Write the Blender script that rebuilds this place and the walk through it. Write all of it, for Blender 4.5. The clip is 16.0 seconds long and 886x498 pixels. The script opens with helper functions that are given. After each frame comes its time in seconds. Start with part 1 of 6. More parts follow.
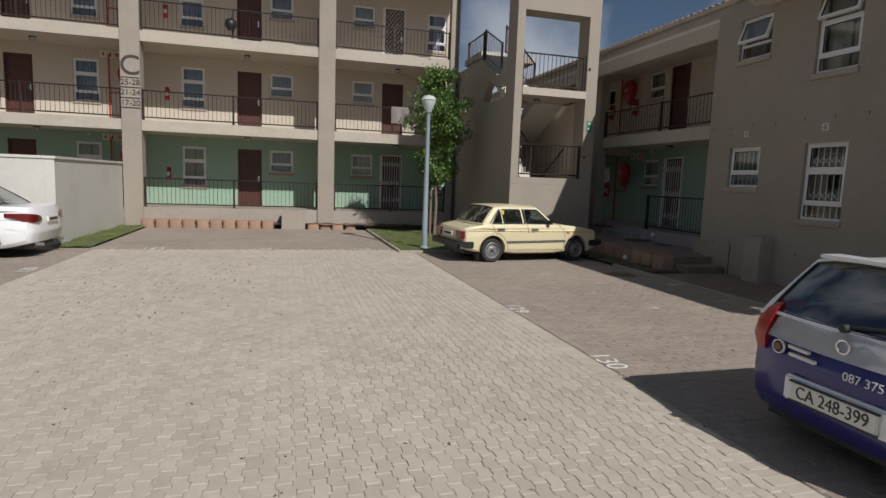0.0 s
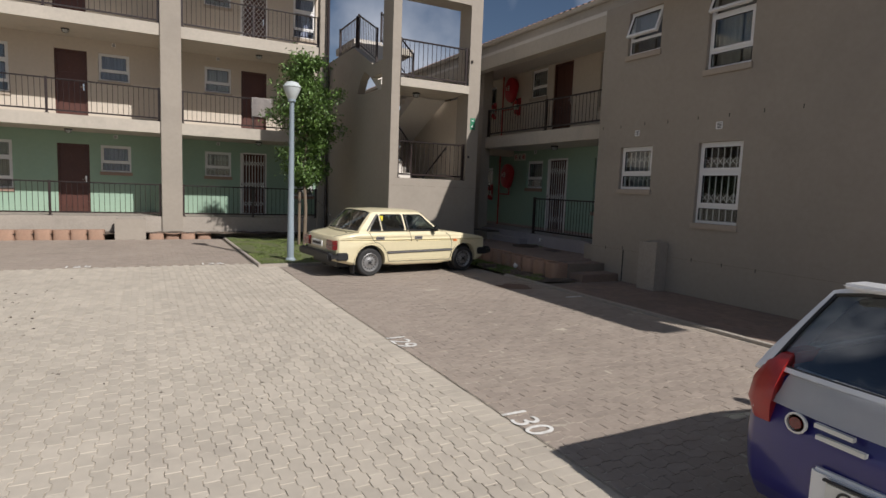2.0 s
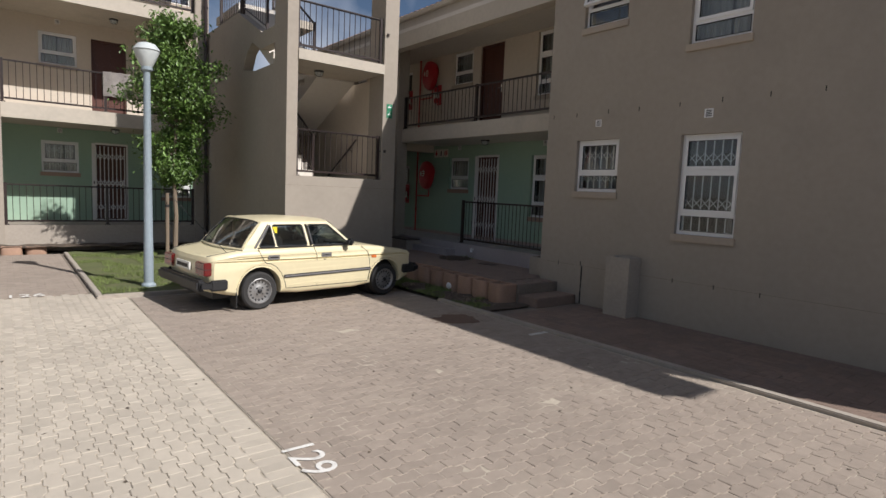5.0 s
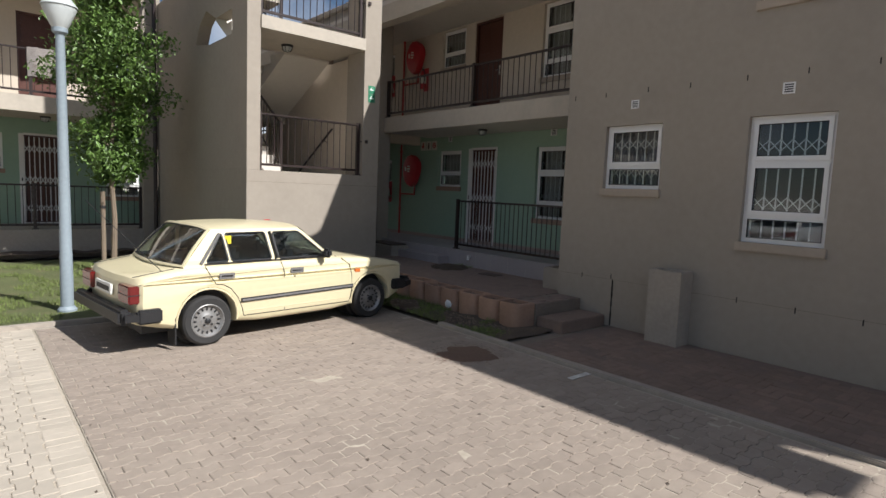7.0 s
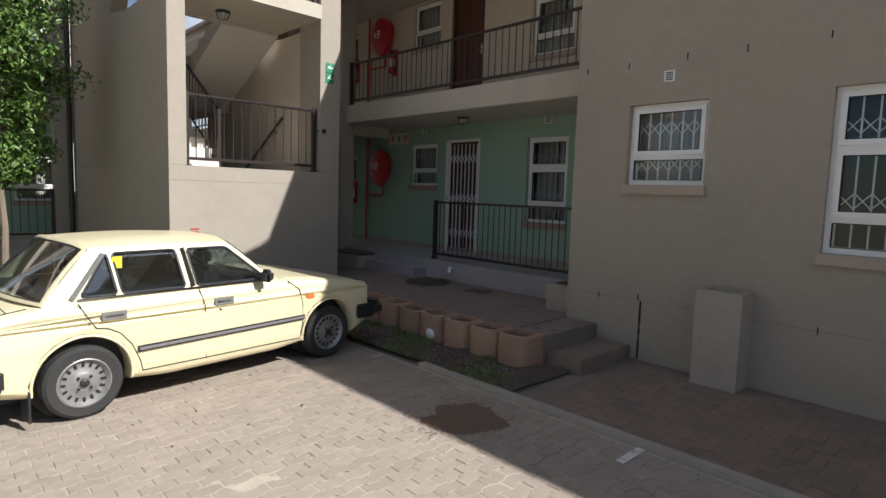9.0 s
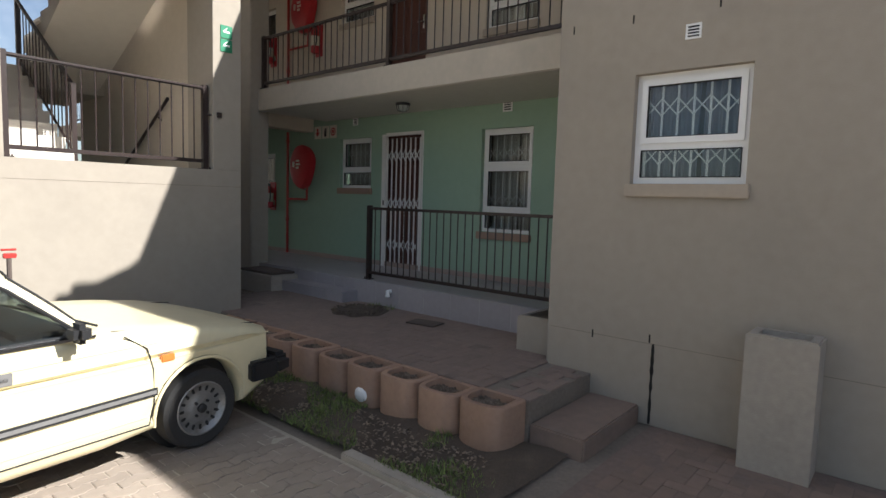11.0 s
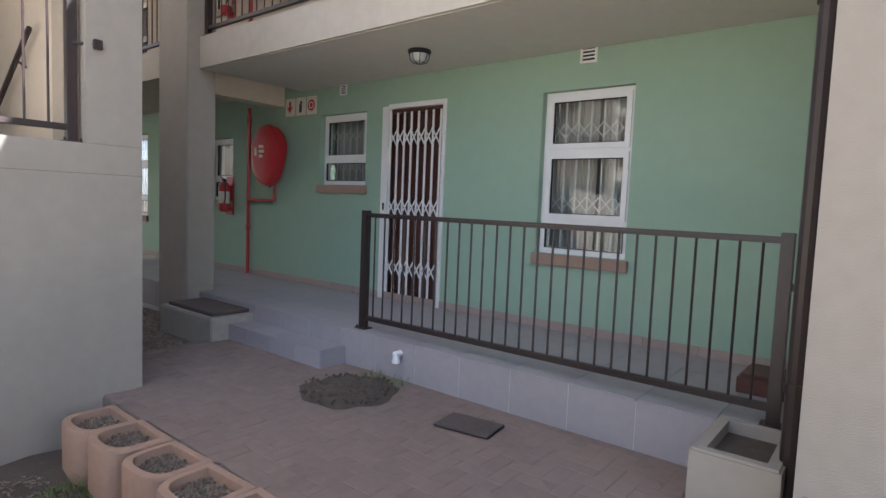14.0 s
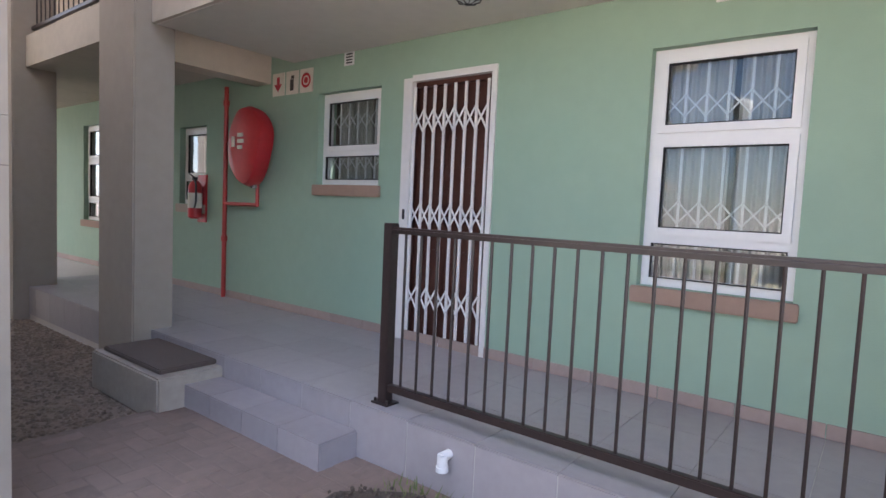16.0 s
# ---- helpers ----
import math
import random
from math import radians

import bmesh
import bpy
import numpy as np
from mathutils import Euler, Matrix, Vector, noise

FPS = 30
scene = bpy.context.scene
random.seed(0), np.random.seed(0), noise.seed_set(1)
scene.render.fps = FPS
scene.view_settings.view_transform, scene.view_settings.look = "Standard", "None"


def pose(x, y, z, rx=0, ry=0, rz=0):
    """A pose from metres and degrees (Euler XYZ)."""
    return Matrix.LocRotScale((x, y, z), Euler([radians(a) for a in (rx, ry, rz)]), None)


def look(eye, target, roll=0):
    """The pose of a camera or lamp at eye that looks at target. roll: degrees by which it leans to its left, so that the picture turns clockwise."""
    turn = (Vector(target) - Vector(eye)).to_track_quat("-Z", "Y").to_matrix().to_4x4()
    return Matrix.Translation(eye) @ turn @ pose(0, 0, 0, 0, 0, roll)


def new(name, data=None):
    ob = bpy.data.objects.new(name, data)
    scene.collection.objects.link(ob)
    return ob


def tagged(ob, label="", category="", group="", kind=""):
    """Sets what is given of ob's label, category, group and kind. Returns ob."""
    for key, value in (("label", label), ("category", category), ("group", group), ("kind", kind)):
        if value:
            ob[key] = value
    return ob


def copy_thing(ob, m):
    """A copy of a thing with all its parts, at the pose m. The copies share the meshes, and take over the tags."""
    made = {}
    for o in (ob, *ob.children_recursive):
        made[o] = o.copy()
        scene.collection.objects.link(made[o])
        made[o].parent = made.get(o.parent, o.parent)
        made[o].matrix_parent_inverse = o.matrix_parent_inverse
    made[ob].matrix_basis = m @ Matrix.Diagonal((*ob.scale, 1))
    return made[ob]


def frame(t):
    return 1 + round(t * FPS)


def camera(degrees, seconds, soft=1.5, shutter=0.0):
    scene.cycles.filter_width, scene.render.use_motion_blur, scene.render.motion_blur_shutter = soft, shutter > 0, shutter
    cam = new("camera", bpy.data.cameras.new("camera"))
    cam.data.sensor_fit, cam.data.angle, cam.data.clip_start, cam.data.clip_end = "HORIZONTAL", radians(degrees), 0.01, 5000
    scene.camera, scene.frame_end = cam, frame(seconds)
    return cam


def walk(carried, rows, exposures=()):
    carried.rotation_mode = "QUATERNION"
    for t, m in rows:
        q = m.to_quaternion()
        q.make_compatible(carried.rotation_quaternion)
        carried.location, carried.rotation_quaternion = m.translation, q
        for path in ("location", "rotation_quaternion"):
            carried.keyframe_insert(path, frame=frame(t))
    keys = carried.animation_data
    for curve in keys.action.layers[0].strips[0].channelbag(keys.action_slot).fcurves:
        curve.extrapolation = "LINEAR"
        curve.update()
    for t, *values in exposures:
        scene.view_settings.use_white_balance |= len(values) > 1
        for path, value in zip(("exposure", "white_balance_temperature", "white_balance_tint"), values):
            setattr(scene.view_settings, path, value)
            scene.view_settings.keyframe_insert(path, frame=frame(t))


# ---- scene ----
cam = camera(76.1, 16.0)
PATH = [
    (0, (-0.073, -0.262, 1.723), (0.467, 1.649, 1.486), 2.1),
    (0.5, (0.061, 0.157, 1.709), (0.679, 2.045, 1.478), 2.1),
    (1, (0.227, 0.544, 1.701), (0.959, 2.392, 1.477), 2.2),
    (1.5, (0.391, 0.926, 1.701), (1.23, 2.728, 1.485), 2.2),
    (2, (0.578, 1.336, 1.69), (1.509, 3.094, 1.479), 2.2),
    (2.5, (0.775, 1.697, 1.683), (1.785, 3.411, 1.476), 2.2),
    (3, (0.964, 2.097, 1.677), (2.036, 3.773, 1.472), 2.2),
    (3.5, (1.137, 2.506, 1.691), (2.266, 4.144, 1.488), 2.2),
    (4, (1.289, 2.906, 1.707), (2.455, 4.519, 1.507), 2.2),
    (4.5, (1.439, 3.328, 1.713), (2.634, 4.919, 1.515), 2.3),
    (7, (2.446, 5.432, 1.698), (3.737, 6.946, 1.496), 2.3),
    (7.5, (2.721, 5.779, 1.682), (4.026, 7.282, 1.483), 2.1),
    (8, (2.949, 6.146, 1.665), (4.275, 7.63, 1.469), 2.2),
    (8.5, (3.207, 6.514, 1.667), (4.558, 7.976, 1.471), 2.0),
    (9, (3.507, 6.883, 1.679), (4.882, 8.322, 1.482), 1.8),
    (9.5, (3.81, 7.228, 1.652), (5.226, 8.628, 1.467), 2.0),
    (10, (4.089, 7.572, 1.689), (5.56, 8.913, 1.499), 1.7),
    (12.5, (5.938, 9.23, 1.602), (7.485, 10.487, 1.447), 1.9),
    (13, (6.198, 9.633, 1.607), (7.747, 10.888, 1.453), 2.0),
    (13.5, (6.45, 10.043, 1.615), (8.003, 11.294, 1.461), 2.2),
    (14, (6.699, 10.415, 1.628), (8.258, 11.659, 1.474), 2.3),
    (14.5, (6.94, 10.802, 1.637), (8.504, 12.039, 1.48), 2.3),
    (15, (7.226, 11.152, 1.637), (8.793, 12.385, 1.481), 2.3),
    (15.5, (7.48, 11.495, 1.644), (9.052, 12.723, 1.496), 2.4),
    (16, (7.741, 11.76, 1.649), (9.316, 12.985, 1.507), 2.6),
]
walk(cam, [(t, look(eye, target, roll)) for t, eye, target, roll in PATH],
     [(0.0, -0.30, 6150, 12), (1.5, -0.12, 6150, 13), (3.0, 0.02, 6150, 14), (4.5, 0.14, 6150, 14), (7.0, 0.46, 6050, 12), (9.5, 0.70, 6050, 10), (10.0, 0.80, 6050, 10),
      (12.5, 2.04, 6050, 9), (13.5, 2.46, 5900, 12), (14.5, 2.88, 5850, 16), (16.0, 3.24, 5900, 20)])

# ---- world and sun ----
SUN_WAY = Vector((0.41, -1.04, 1.0)).normalized()
world = bpy.data.worlds.new("world")
scene.world = world
world.use_nodes = True
wn, wl = world.node_tree.nodes, world.node_tree.links
sky = wn.new("ShaderNodeTexSky")
sky.sky_type, sky.sun_disc = "NISHITA", False
sky.sun_elevation = math.asin(SUN_WAY.z)
sky.sun_rotation = math.atan2(SUN_WAY.x, SUN_WAY.y)
sky.air_density, sky.dust_density, sky.ozone_density = 1.0, 0.6, 1.6
# thin white cloud over the blue
wtc = wn.new("ShaderNodeTexCoord")
wno = wn.new("ShaderNodeTexNoise")
wno.inputs["Scale"].default_value, wno.inputs["Detail"].default_value = 3.2, 7
wra = wn.new("ShaderNodeMapRange")
wra.inputs[1].default_value, wra.inputs[2].default_value, wra.inputs[4].default_value = 0.46, 0.68, 0.7
wmx = wn.new("ShaderNodeMix")
wmx.data_type = "RGBA"
wmx.inputs[7].default_value = (15, 15.3, 15.8, 1)
wl.new(wtc.outputs["Generated"], wno.inputs["Vector"])
wl.new(wno.outputs["Fac"], wra.inputs[0])
wl.new(wra.outputs[0], wmx.inputs[0])
wl.new(sky.outputs[0], wmx.inputs[6])
wl.new(wmx.outputs[2], wn["Background"].inputs["Color"])
wn["Background"].inputs["Strength"].default_value = 0.044
sun = new("sun", bpy.data.lights.new("sun", "SUN"))
sun.data.energy, sun.data.angle, sun.data.color = 4.9, radians(0.55), (1.0, 0.95, 0.87)
sun.matrix_world = look((20, -20, 30), Vector((20, -20, 30)) - SUN_WAY)


# ---- materials ----
def material(name, color, rough=0.8, var=0.15, scale=6.0, bump=0.15, bscale=120.0, metal=0.0, coat=0.0, random_amount=0.0, island=False, stain=None, spec=0.5):
    """Colour with cloudy variation at two scales, fine bump, and optional change from piece to piece."""
    m = bpy.data.materials.new(name)
    m.use_nodes = True
    n, l = m.node_tree.nodes, m.node_tree.links
    b = n["Principled BSDF"]
    b.inputs["Roughness"].default_value, b.inputs["Metallic"].default_value = rough, metal
    b.inputs["Coat Weight"].default_value = coat
    b.inputs["Specular IOR Level"].default_value = spec
    tc = n.new("ShaderNodeNewGeometry")
    big = n.new("ShaderNodeTexNoise")
    big.inputs["Scale"].default_value, big.inputs["Detail"].default_value = scale * 0.12, 5
    fine = n.new("ShaderNodeTexNoise")
    fine.inputs["Scale"].default_value, fine.inputs["Detail"].default_value = scale * 3, 6
    l.new(tc.outputs["Position"], big.inputs["Vector"])
    l.new(tc.outputs["Position"], fine.inputs["Vector"])
    add = n.new("ShaderNodeMath")
    add.operation = "ADD"
    l.new(big.outputs["Fac"], add.inputs[0])
    l.new(fine.outputs["Fac"], add.inputs[1])
    rng = n.new("ShaderNodeMapRange")
    rng.inputs[1].default_value, rng.inputs[2].default_value = 0.6, 1.4
    rng.inputs[3].default_value, rng.inputs[4].default_value = 1 - var, 1 + var
    l.new(add.outputs[0], rng.inputs[0])
    value = rng.outputs[0]
    if random_amount:
        src = tc.outputs["Random Per Island"] if island else n.new("ShaderNodeObjectInfo").outputs["Random"]
        r2 = n.new("ShaderNodeMapRange")
        r2.inputs[3].default_value, r2.inputs[4].default_value = 1 - random_amount, 1 + random_amount
        l.new(src, r2.inputs[0])
        mul = n.new("ShaderNodeMath")
        mul.operation = "MULTIPLY"
        l.new(value, mul.inputs[0])
        l.new(r2.outputs[0], mul.inputs[1])
        value = mul.outputs[0]
    mix = n.new("ShaderNodeVectorMath")
    mix.operation = "SCALE"
    mix.inputs[0].default_value = color
    l.new(value, mix.inputs["Scale"])
    out = mix.outputs[0]
    if stain:
        st = n.new("ShaderNodeTexNoise")
        st.inputs["Scale"].default_value, st.inputs["Detail"].default_value, st.inputs["Roughness"].default_value = stain[1], 8, 0.65
        l.new(tc.outputs["Position"], st.inputs["Vector"])
        sr = n.new("ShaderNodeMapRange")
        sr.inputs[1].default_value, sr.inputs[2].default_value, sr.inputs[4].default_value = 0.52, 0.72, stain[2]
        l.new(st.outputs["Fac"], sr.inputs[0])
        sm = n.new("ShaderNodeMix")
        sm.data_type = "RGBA"
        l.new(sr.outputs[0], sm.inputs[0])
        l.new(out, sm.inputs[6])
        sm.inputs[7].default_value = (*stain[0], 1)
        out = sm.outputs[2]
    l.new(out, b.inputs["Base Color"])
    if bump:
        bn = n.new("ShaderNodeTexNoise")
        bn.inputs["Scale"].default_value, bn.inputs["Detail"].default_value = bscale, 4
        l.new(tc.outputs["Position"], bn.inputs["Vector"])
        bu = n.new("ShaderNodeBump")
        bu.inputs["Strength"].default_value, bu.inputs["Distance"].default_value = bump, 0.01
        l.new(bn.outputs["Fac"], bu.inputs["Height"])
        l.new(bu.outputs[0], b.inputs["Normal"])
    return m


def glass_material(name, tint, gloss=0.05, rough=0.02):
    m = bpy.data.materials.new(name)
    m.use_nodes = True
    n, l = m.node_tree.nodes, m.node_tree.links
    n.remove(n["Principled BSDF"])
    tr, gl, mx, lw = n.new("ShaderNodeBsdfTransparent"), n.new("ShaderNodeBsdfGlossy"), n.new("ShaderNodeMixShader"), n.new("ShaderNodeLayerWeight")
    tr.inputs[0].default_value = (*tint, 1)
    gl.inputs["Roughness"].default_value = rough
    lw.inputs["Blend"].default_value = 0.5
    pw, fr = n.new("ShaderNodeMath"), n.new("ShaderNodeMapRange")
    pw.operation = "POWER"
    pw.inputs[1].default_value = 3.5
    fr.inputs[3].default_value, fr.inputs[4].default_value = gloss, 0.9
    l.new(lw.outputs["Facing"], pw.inputs[0])
    l.new(pw.outputs[0], fr.inputs[0])
    l.new(fr.outputs[0], mx.inputs[0])
    l.new(tr.outputs[0], mx.inputs[1])
    l.new(gl.outputs[0], mx.inputs[2])
    l.new(mx.outputs[0], n["Material Output"].inputs[0])
    return m


TAUPE = material("taupe plaster", (0.34, 0.297, 0.243), 0.92, 0.07, 4, 0.25, 160, stain=((0.25, 0.22, 0.185), 0.7, 0.35))
CREAM = material("cream corridor plaster", (0.56, 0.49, 0.40), 0.9, 0.06, 4, 0.2, 160)
GREEN = material("green plaster", (0.305, 0.425, 0.318), 0.85, 0.05, 3, 0.2, 160, stain=((0.26, 0.41, 0.31), 0.6, 0.4))
EDGE = material("slab paint", (0.47, 0.42, 0.345), 0.9, 0.08, 4, 0.2, 140, stain=((0.30, 0.27, 0.23), 1.3, 0.4))
SOFFIT = material("white soffit paint", (0.62, 0.58, 0.52), 0.9, 0.05, 3, 0.1)
WHITEWALL = material("pale boundary plaster", (0.58, 0.56, 0.50), 0.9, 0.06, 4, 0.2, 150, stain=((0.45, 0.42, 0.36), 0.8, 0.4))
SILL = material("sill paint", (0.40, 0.335, 0.265), 0.85, 0.08)
SILLRED = material("terracotta sill", (0.33, 0.225, 0.17), 0.85, 0.1)
UPVC = material("white window frame", (0.78, 0.77, 0.75), 0.4, 0.03, 5, 0.0)
BARW = material("white enamel bars", (0.74, 0.72, 0.69), 0.45, 0.05, 5, 0.0)
GASKET = material("black gasket", (0.02, 0.02, 0.02), 0.7, 0.1, 5, 0)
GLASS = glass_material("window glass", (0.9, 0.93, 0.93), 0.05)
CARGLASS = glass_material("car glass", (0.70, 0.77, 0.78), 0.20)
CURTAIN = material("lace curtain", (0.50, 0.47, 0.42), 0.95, 0.12, 12, 0.1)
CURTAING = material("grey curtain", (0.27, 0.27, 0.29), 0.95, 0.15, 14, 0.1)
CURTAINB = material("blue grey curtain", (0.30, 0.31, 0.41), 0.95, 0.25, 14, 0.1)
# dark colour puts the dimness of the rooms behind the glass into their surfaces
ROOMDARK = material("dim interior", (0.16, 0.14, 0.12), 0.95, 0.1)
DOOR = material("brown timber door", (0.085, 0.030, 0.020), 0.5, 0.25, 9, 0.1, 60)
RAIL = material("dark brown rail paint", (0.030, 0.019, 0.017), 0.38, 0.2, 12, 0.05)
RED = material("red plastic cover", (0.46, 0.022, 0.030), 0.42, 0.12, 6, 0.05)
REDPAINT = material("red pipe paint", (0.42, 0.03, 0.025), 0.4, 0.1)
WHITEPAINT = material("white marking paint", (0.70, 0.68, 0.63), 0.9, 0.15, 30, 0.1, stain=((0.30, 0.27, 0.23), 9, 0.9))
BLACK = material("black plastic", (0.018, 0.018, 0.019), 0.5, 0.15, 9, 0.05)
RUBBER = material("tyre rubber", (0.030, 0.029, 0.028), 0.85, 0.2, 20, 0.2)
STEEL = material("grey wheel steel", (0.29, 0.285, 0.275), 0.42, 0.15, 20, 0, metal=0.5, stain=((0.12, 0.10, 0.085), 9, 0.6))
CHROME = material("chrome trim", (0.62, 0.62, 0.62), 0.18, 0.05, 8, 0, metal=1.0)
LAMPPAINT = material("blue grey lamp paint", (0.26, 0.31, 0.34), 0.5, 0.12, 8, 0.05)
LAMPGLASS = material("milky lamp globe", (0.50, 0.53, 0.52), 0.3, 0.05)
CARCREAM = material("cream car paint", (0.70, 0.62, 0.40), 0.38, 0.05, 5, 0, coat=0.35, stain=((0.64, 0.56, 0.37), 2.0, 0.3))
CARWHITE = material("white car paint", (0.80, 0.80, 0.80), 0.3, 0.03, 5, 0, coat=0.6)
CARBLUE = material("dark blue vinyl wrap", (0.022, 0.020, 0.16), 0.32, 0.06, 5, 0, coat=0.5)
TAILRED = material("red tail lens", (0.13, 0.008, 0.008), 0.12, 0.15, 18, 0, coat=0.8)
TAILBRIGHT = material("bright red tail lens", (0.36, 0.018, 0.014), 0.3, 0.12, 18, 0, coat=0.3)
AMBER = material("amber lens", (0.62, 0.17, 0.04), 0.2, 0.1, 18, 0, coat=0.5)
PLATE = material("number plate", (0.72, 0.71, 0.66), 0.45, 0.05)
SEATCLOTH = material("dark seat cloth", (0.05, 0.05, 0.055), 0.95, 0.2)
CONCRETE = material("painted concrete", (0.37, 0.325, 0.27), 0.92, 0.12, 7, 0.3, 120, stain=((0.24, 0.21, 0.18), 2.0, 0.5))
PALE = material("pale concrete paver", (0.47, 0.415, 0.335), 0.93, 0.10, 3, 0.35, 200, random_amount=0.08, island=True, stain=((0.33, 0.285, 0.235), 1.1, 0.45))
PALEO = material("pale concrete paver loose", (0.47, 0.415, 0.335), 0.93, 0.10, 3, 0.35, 200, random_amount=0.08, stain=((0.33, 0.285, 0.235), 1.1, 0.45))
DARKP = material("worn brown grey paver", (0.305, 0.252, 0.204), 0.93, 0.14, 4, 0.35, 200, random_amount=0.07, island=True, stain=((0.37, 0.315, 0.25), 0.8, 0.5))
REDP = material("buff brick paver", (0.22, 0.162, 0.131), 0.93, 0.14, 5, 0.35, 160, random_amount=0.05, stain=((0.26, 0.20, 0.165), 1.2, 0.45))
WALKP = material("dirty brick paver", (0.215, 0.155, 0.12), 0.93, 0.16, 5, 0.35, 160, random_amount=0.10, stain=((0.14, 0.11, 0.09), 1.0, 0.5))
WALKPI = material("dirty brick paver far", (0.215, 0.155, 0.12), 0.93, 0.16, 5, 0.35, 160, random_amount=0.10, island=True, stain=((0.14, 0.11, 0.09), 1.0, 0.5))
REDSAND = material("red sand", (0.165, 0.105, 0.074), 0.97, 0.3, 12, 0.4, 200)
SKIRT = material("skirting tile", (0.36, 0.275, 0.235), 0.6, 0.1, 6, 0.05, random_amount=0.06)
REDPI = material("buff brick paver far", (0.22, 0.162, 0.131), 0.93, 0.14, 5, 0.35, 160, random_amount=0.08, island=True, stain=((0.26, 0.20, 0.165), 1.2, 0.45))
JOINT = material("joint sand", (0.205, 0.17, 0.135), 0.97, 0.25, 12, 0.4, 220)
JOINTP = material("pale joint sand", (0.43, 0.375, 0.295), 0.97, 0.2, 12, 0.4, 220)
TILE = material("grey corridor tile", (0.325, 0.298, 0.30), 0.45, 0.08, 6, 0.05, random_amount=0.06)
GROUT = material("pale grout", (0.52, 0.49, 0.45), 0.9, 0.1)
TERRA = material("terracotta retaining block", (0.34, 0.215, 0.148), 0.93, 0.14, 8, 0.4, 140, random_amount=0.10, stain=((0.30, 0.22, 0.17), 2.5, 0.5))
GRAVEL = material("gravel fill", (0.20, 0.155, 0.115), 0.97, 0.3, 40, 0.8, 130, random_amount=0.35, island=True)
SOIL = material("dark soil", (0.085, 0.065, 0.048), 0.97, 0.3, 20, 0.6, 90, stain=((0.16, 0.12, 0.08), 5, 0.6))
GRASS = material("grass blade", (0.145, 0.185, 0.05), 0.75, 0.2, 8, 0, random_amount=0.4, island=True)
TURF = material("turf ground", (0.10, 0.115, 0.042), 0.95, 0.35, 9, 0.6, 70, stain=((0.17, 0.14, 0.07), 3, 0.6))
LEAF = material("small green leaf", (0.095, 0.165, 0.032), 0.5, 0.2, 8, 0, random_amount=0.45, island=True)
BARK = material("pale bark", (0.20, 0.155, 0.11), 0.95, 0.2, 14, 0.6, 60)
ROOFTILE = material("terracotta roof tile", (0.30, 0.175, 0.125), 0.85, 0.15, 6, 0.2, 80, random_amount=0.15, island=True)
IRON = material("cast iron", (0.095, 0.072, 0.06), 0.8, 0.25, 16, 0.5, 120, stain=((0.13, 0.085, 0.06), 5, 0.7))
SIGNGREEN = material("green sign", (0.02, 0.20, 0.10), 0.5, 0.05)
SIGNCREAM = material("cream sign", (0.68, 0.64, 0.54), 0.5, 0.05)
LETTER = material("charcoal lettering", (0.05, 0.045, 0.04), 0.7, 0.1)
TOWEL = material("speckled grey rug", (0.42, 0.38, 0.35), 0.97, 0.35, 18, 0.6, 60)
CRACK = material("tarred joint", (0.018, 0.016, 0.014), 0.9, 0.2)


# ---- helpers of this scene ----
def link(name, bm, mat, parent=None, label="", smooth=False):
    me = bpy.data.meshes.new(name)
    bmesh.ops.recalc_face_normals(bm, faces=bm.faces)
    bm.to_mesh(me)
    bm.free()
    me.materials.append(mat)
    if smooth:
        me.shade_smooth()
        me.set_sharp_from_angle(angle=radians(35))
    ob = new(name, me)
    if parent is not None:
        ob.parent = parent
    if label:
        ob["label"] = label
    return ob


part = link


def again(ob, parent, m):
    """One more object on the same mesh."""
    o = new(ob.name.split(".")[0], ob.data)
    o.parent = parent
    o.matrix_basis = m
    return o


def thing(name, label, category, m=None, group="", kind=""):
    e = new(name)
    e.empty_display_size = 0.1
    if m is not None:
        e.matrix_basis = m
    return tagged(e, label, category, group, kind)


def box(bm, x0, x1, y0, y1, z0, z1, bevel=0.0):
    r = bmesh.ops.create_cube(bm, size=1.0, matrix=Matrix.Translation(((x0 + x1) / 2, (y0 + y1) / 2, (z0 + z1) / 2)) @ Matrix.Diagonal((abs(x1 - x0), abs(y1 - y0), abs(z1 - z0), 1)))
    if bevel:
        es = {e for v in r["verts"] for e in v.link_edges}
        bmesh.ops.bevel(bm, geom=list(es), offset=bevel, segments=2, affect="EDGES")
    return bm


def B(*a, bevel=0.0):
    return box(bmesh.new(), *a, bevel=bevel)


def tube(bm, a, b, r, n=10, r2=None):
    a, b = Vector(a), Vector(b)
    d = b - a
    m = Matrix.Translation((a + b) / 2) @ d.to_track_quat("Z", "Y").to_matrix().to_4x4()
    bmesh.ops.create_cone(bm, cap_ends=True, segments=n, radius1=r, radius2=r if r2 is None else r2, depth=d.length, matrix=m)
    return bm


def lathe(bm, profile, n=24, m=Matrix(), caps=True):
    """Turns (radius, height) pairs round z."""
    rings = []
    for r, z in profile:
        rings.append([bm.verts.new(m @ Vector((r * math.cos(2 * math.pi * i / n), r * math.sin(2 * math.pi * i / n), z))) for i in range(n)])
    for a, b in zip(rings, rings[1:]):
        for i in range(n):
            bm.faces.new((a[i], a[(i + 1) % n], b[(i + 1) % n], b[i]))
    for ring in (rings[0], rings[-1]) if caps else ():
        bm.faces.new(ring)
    return bm


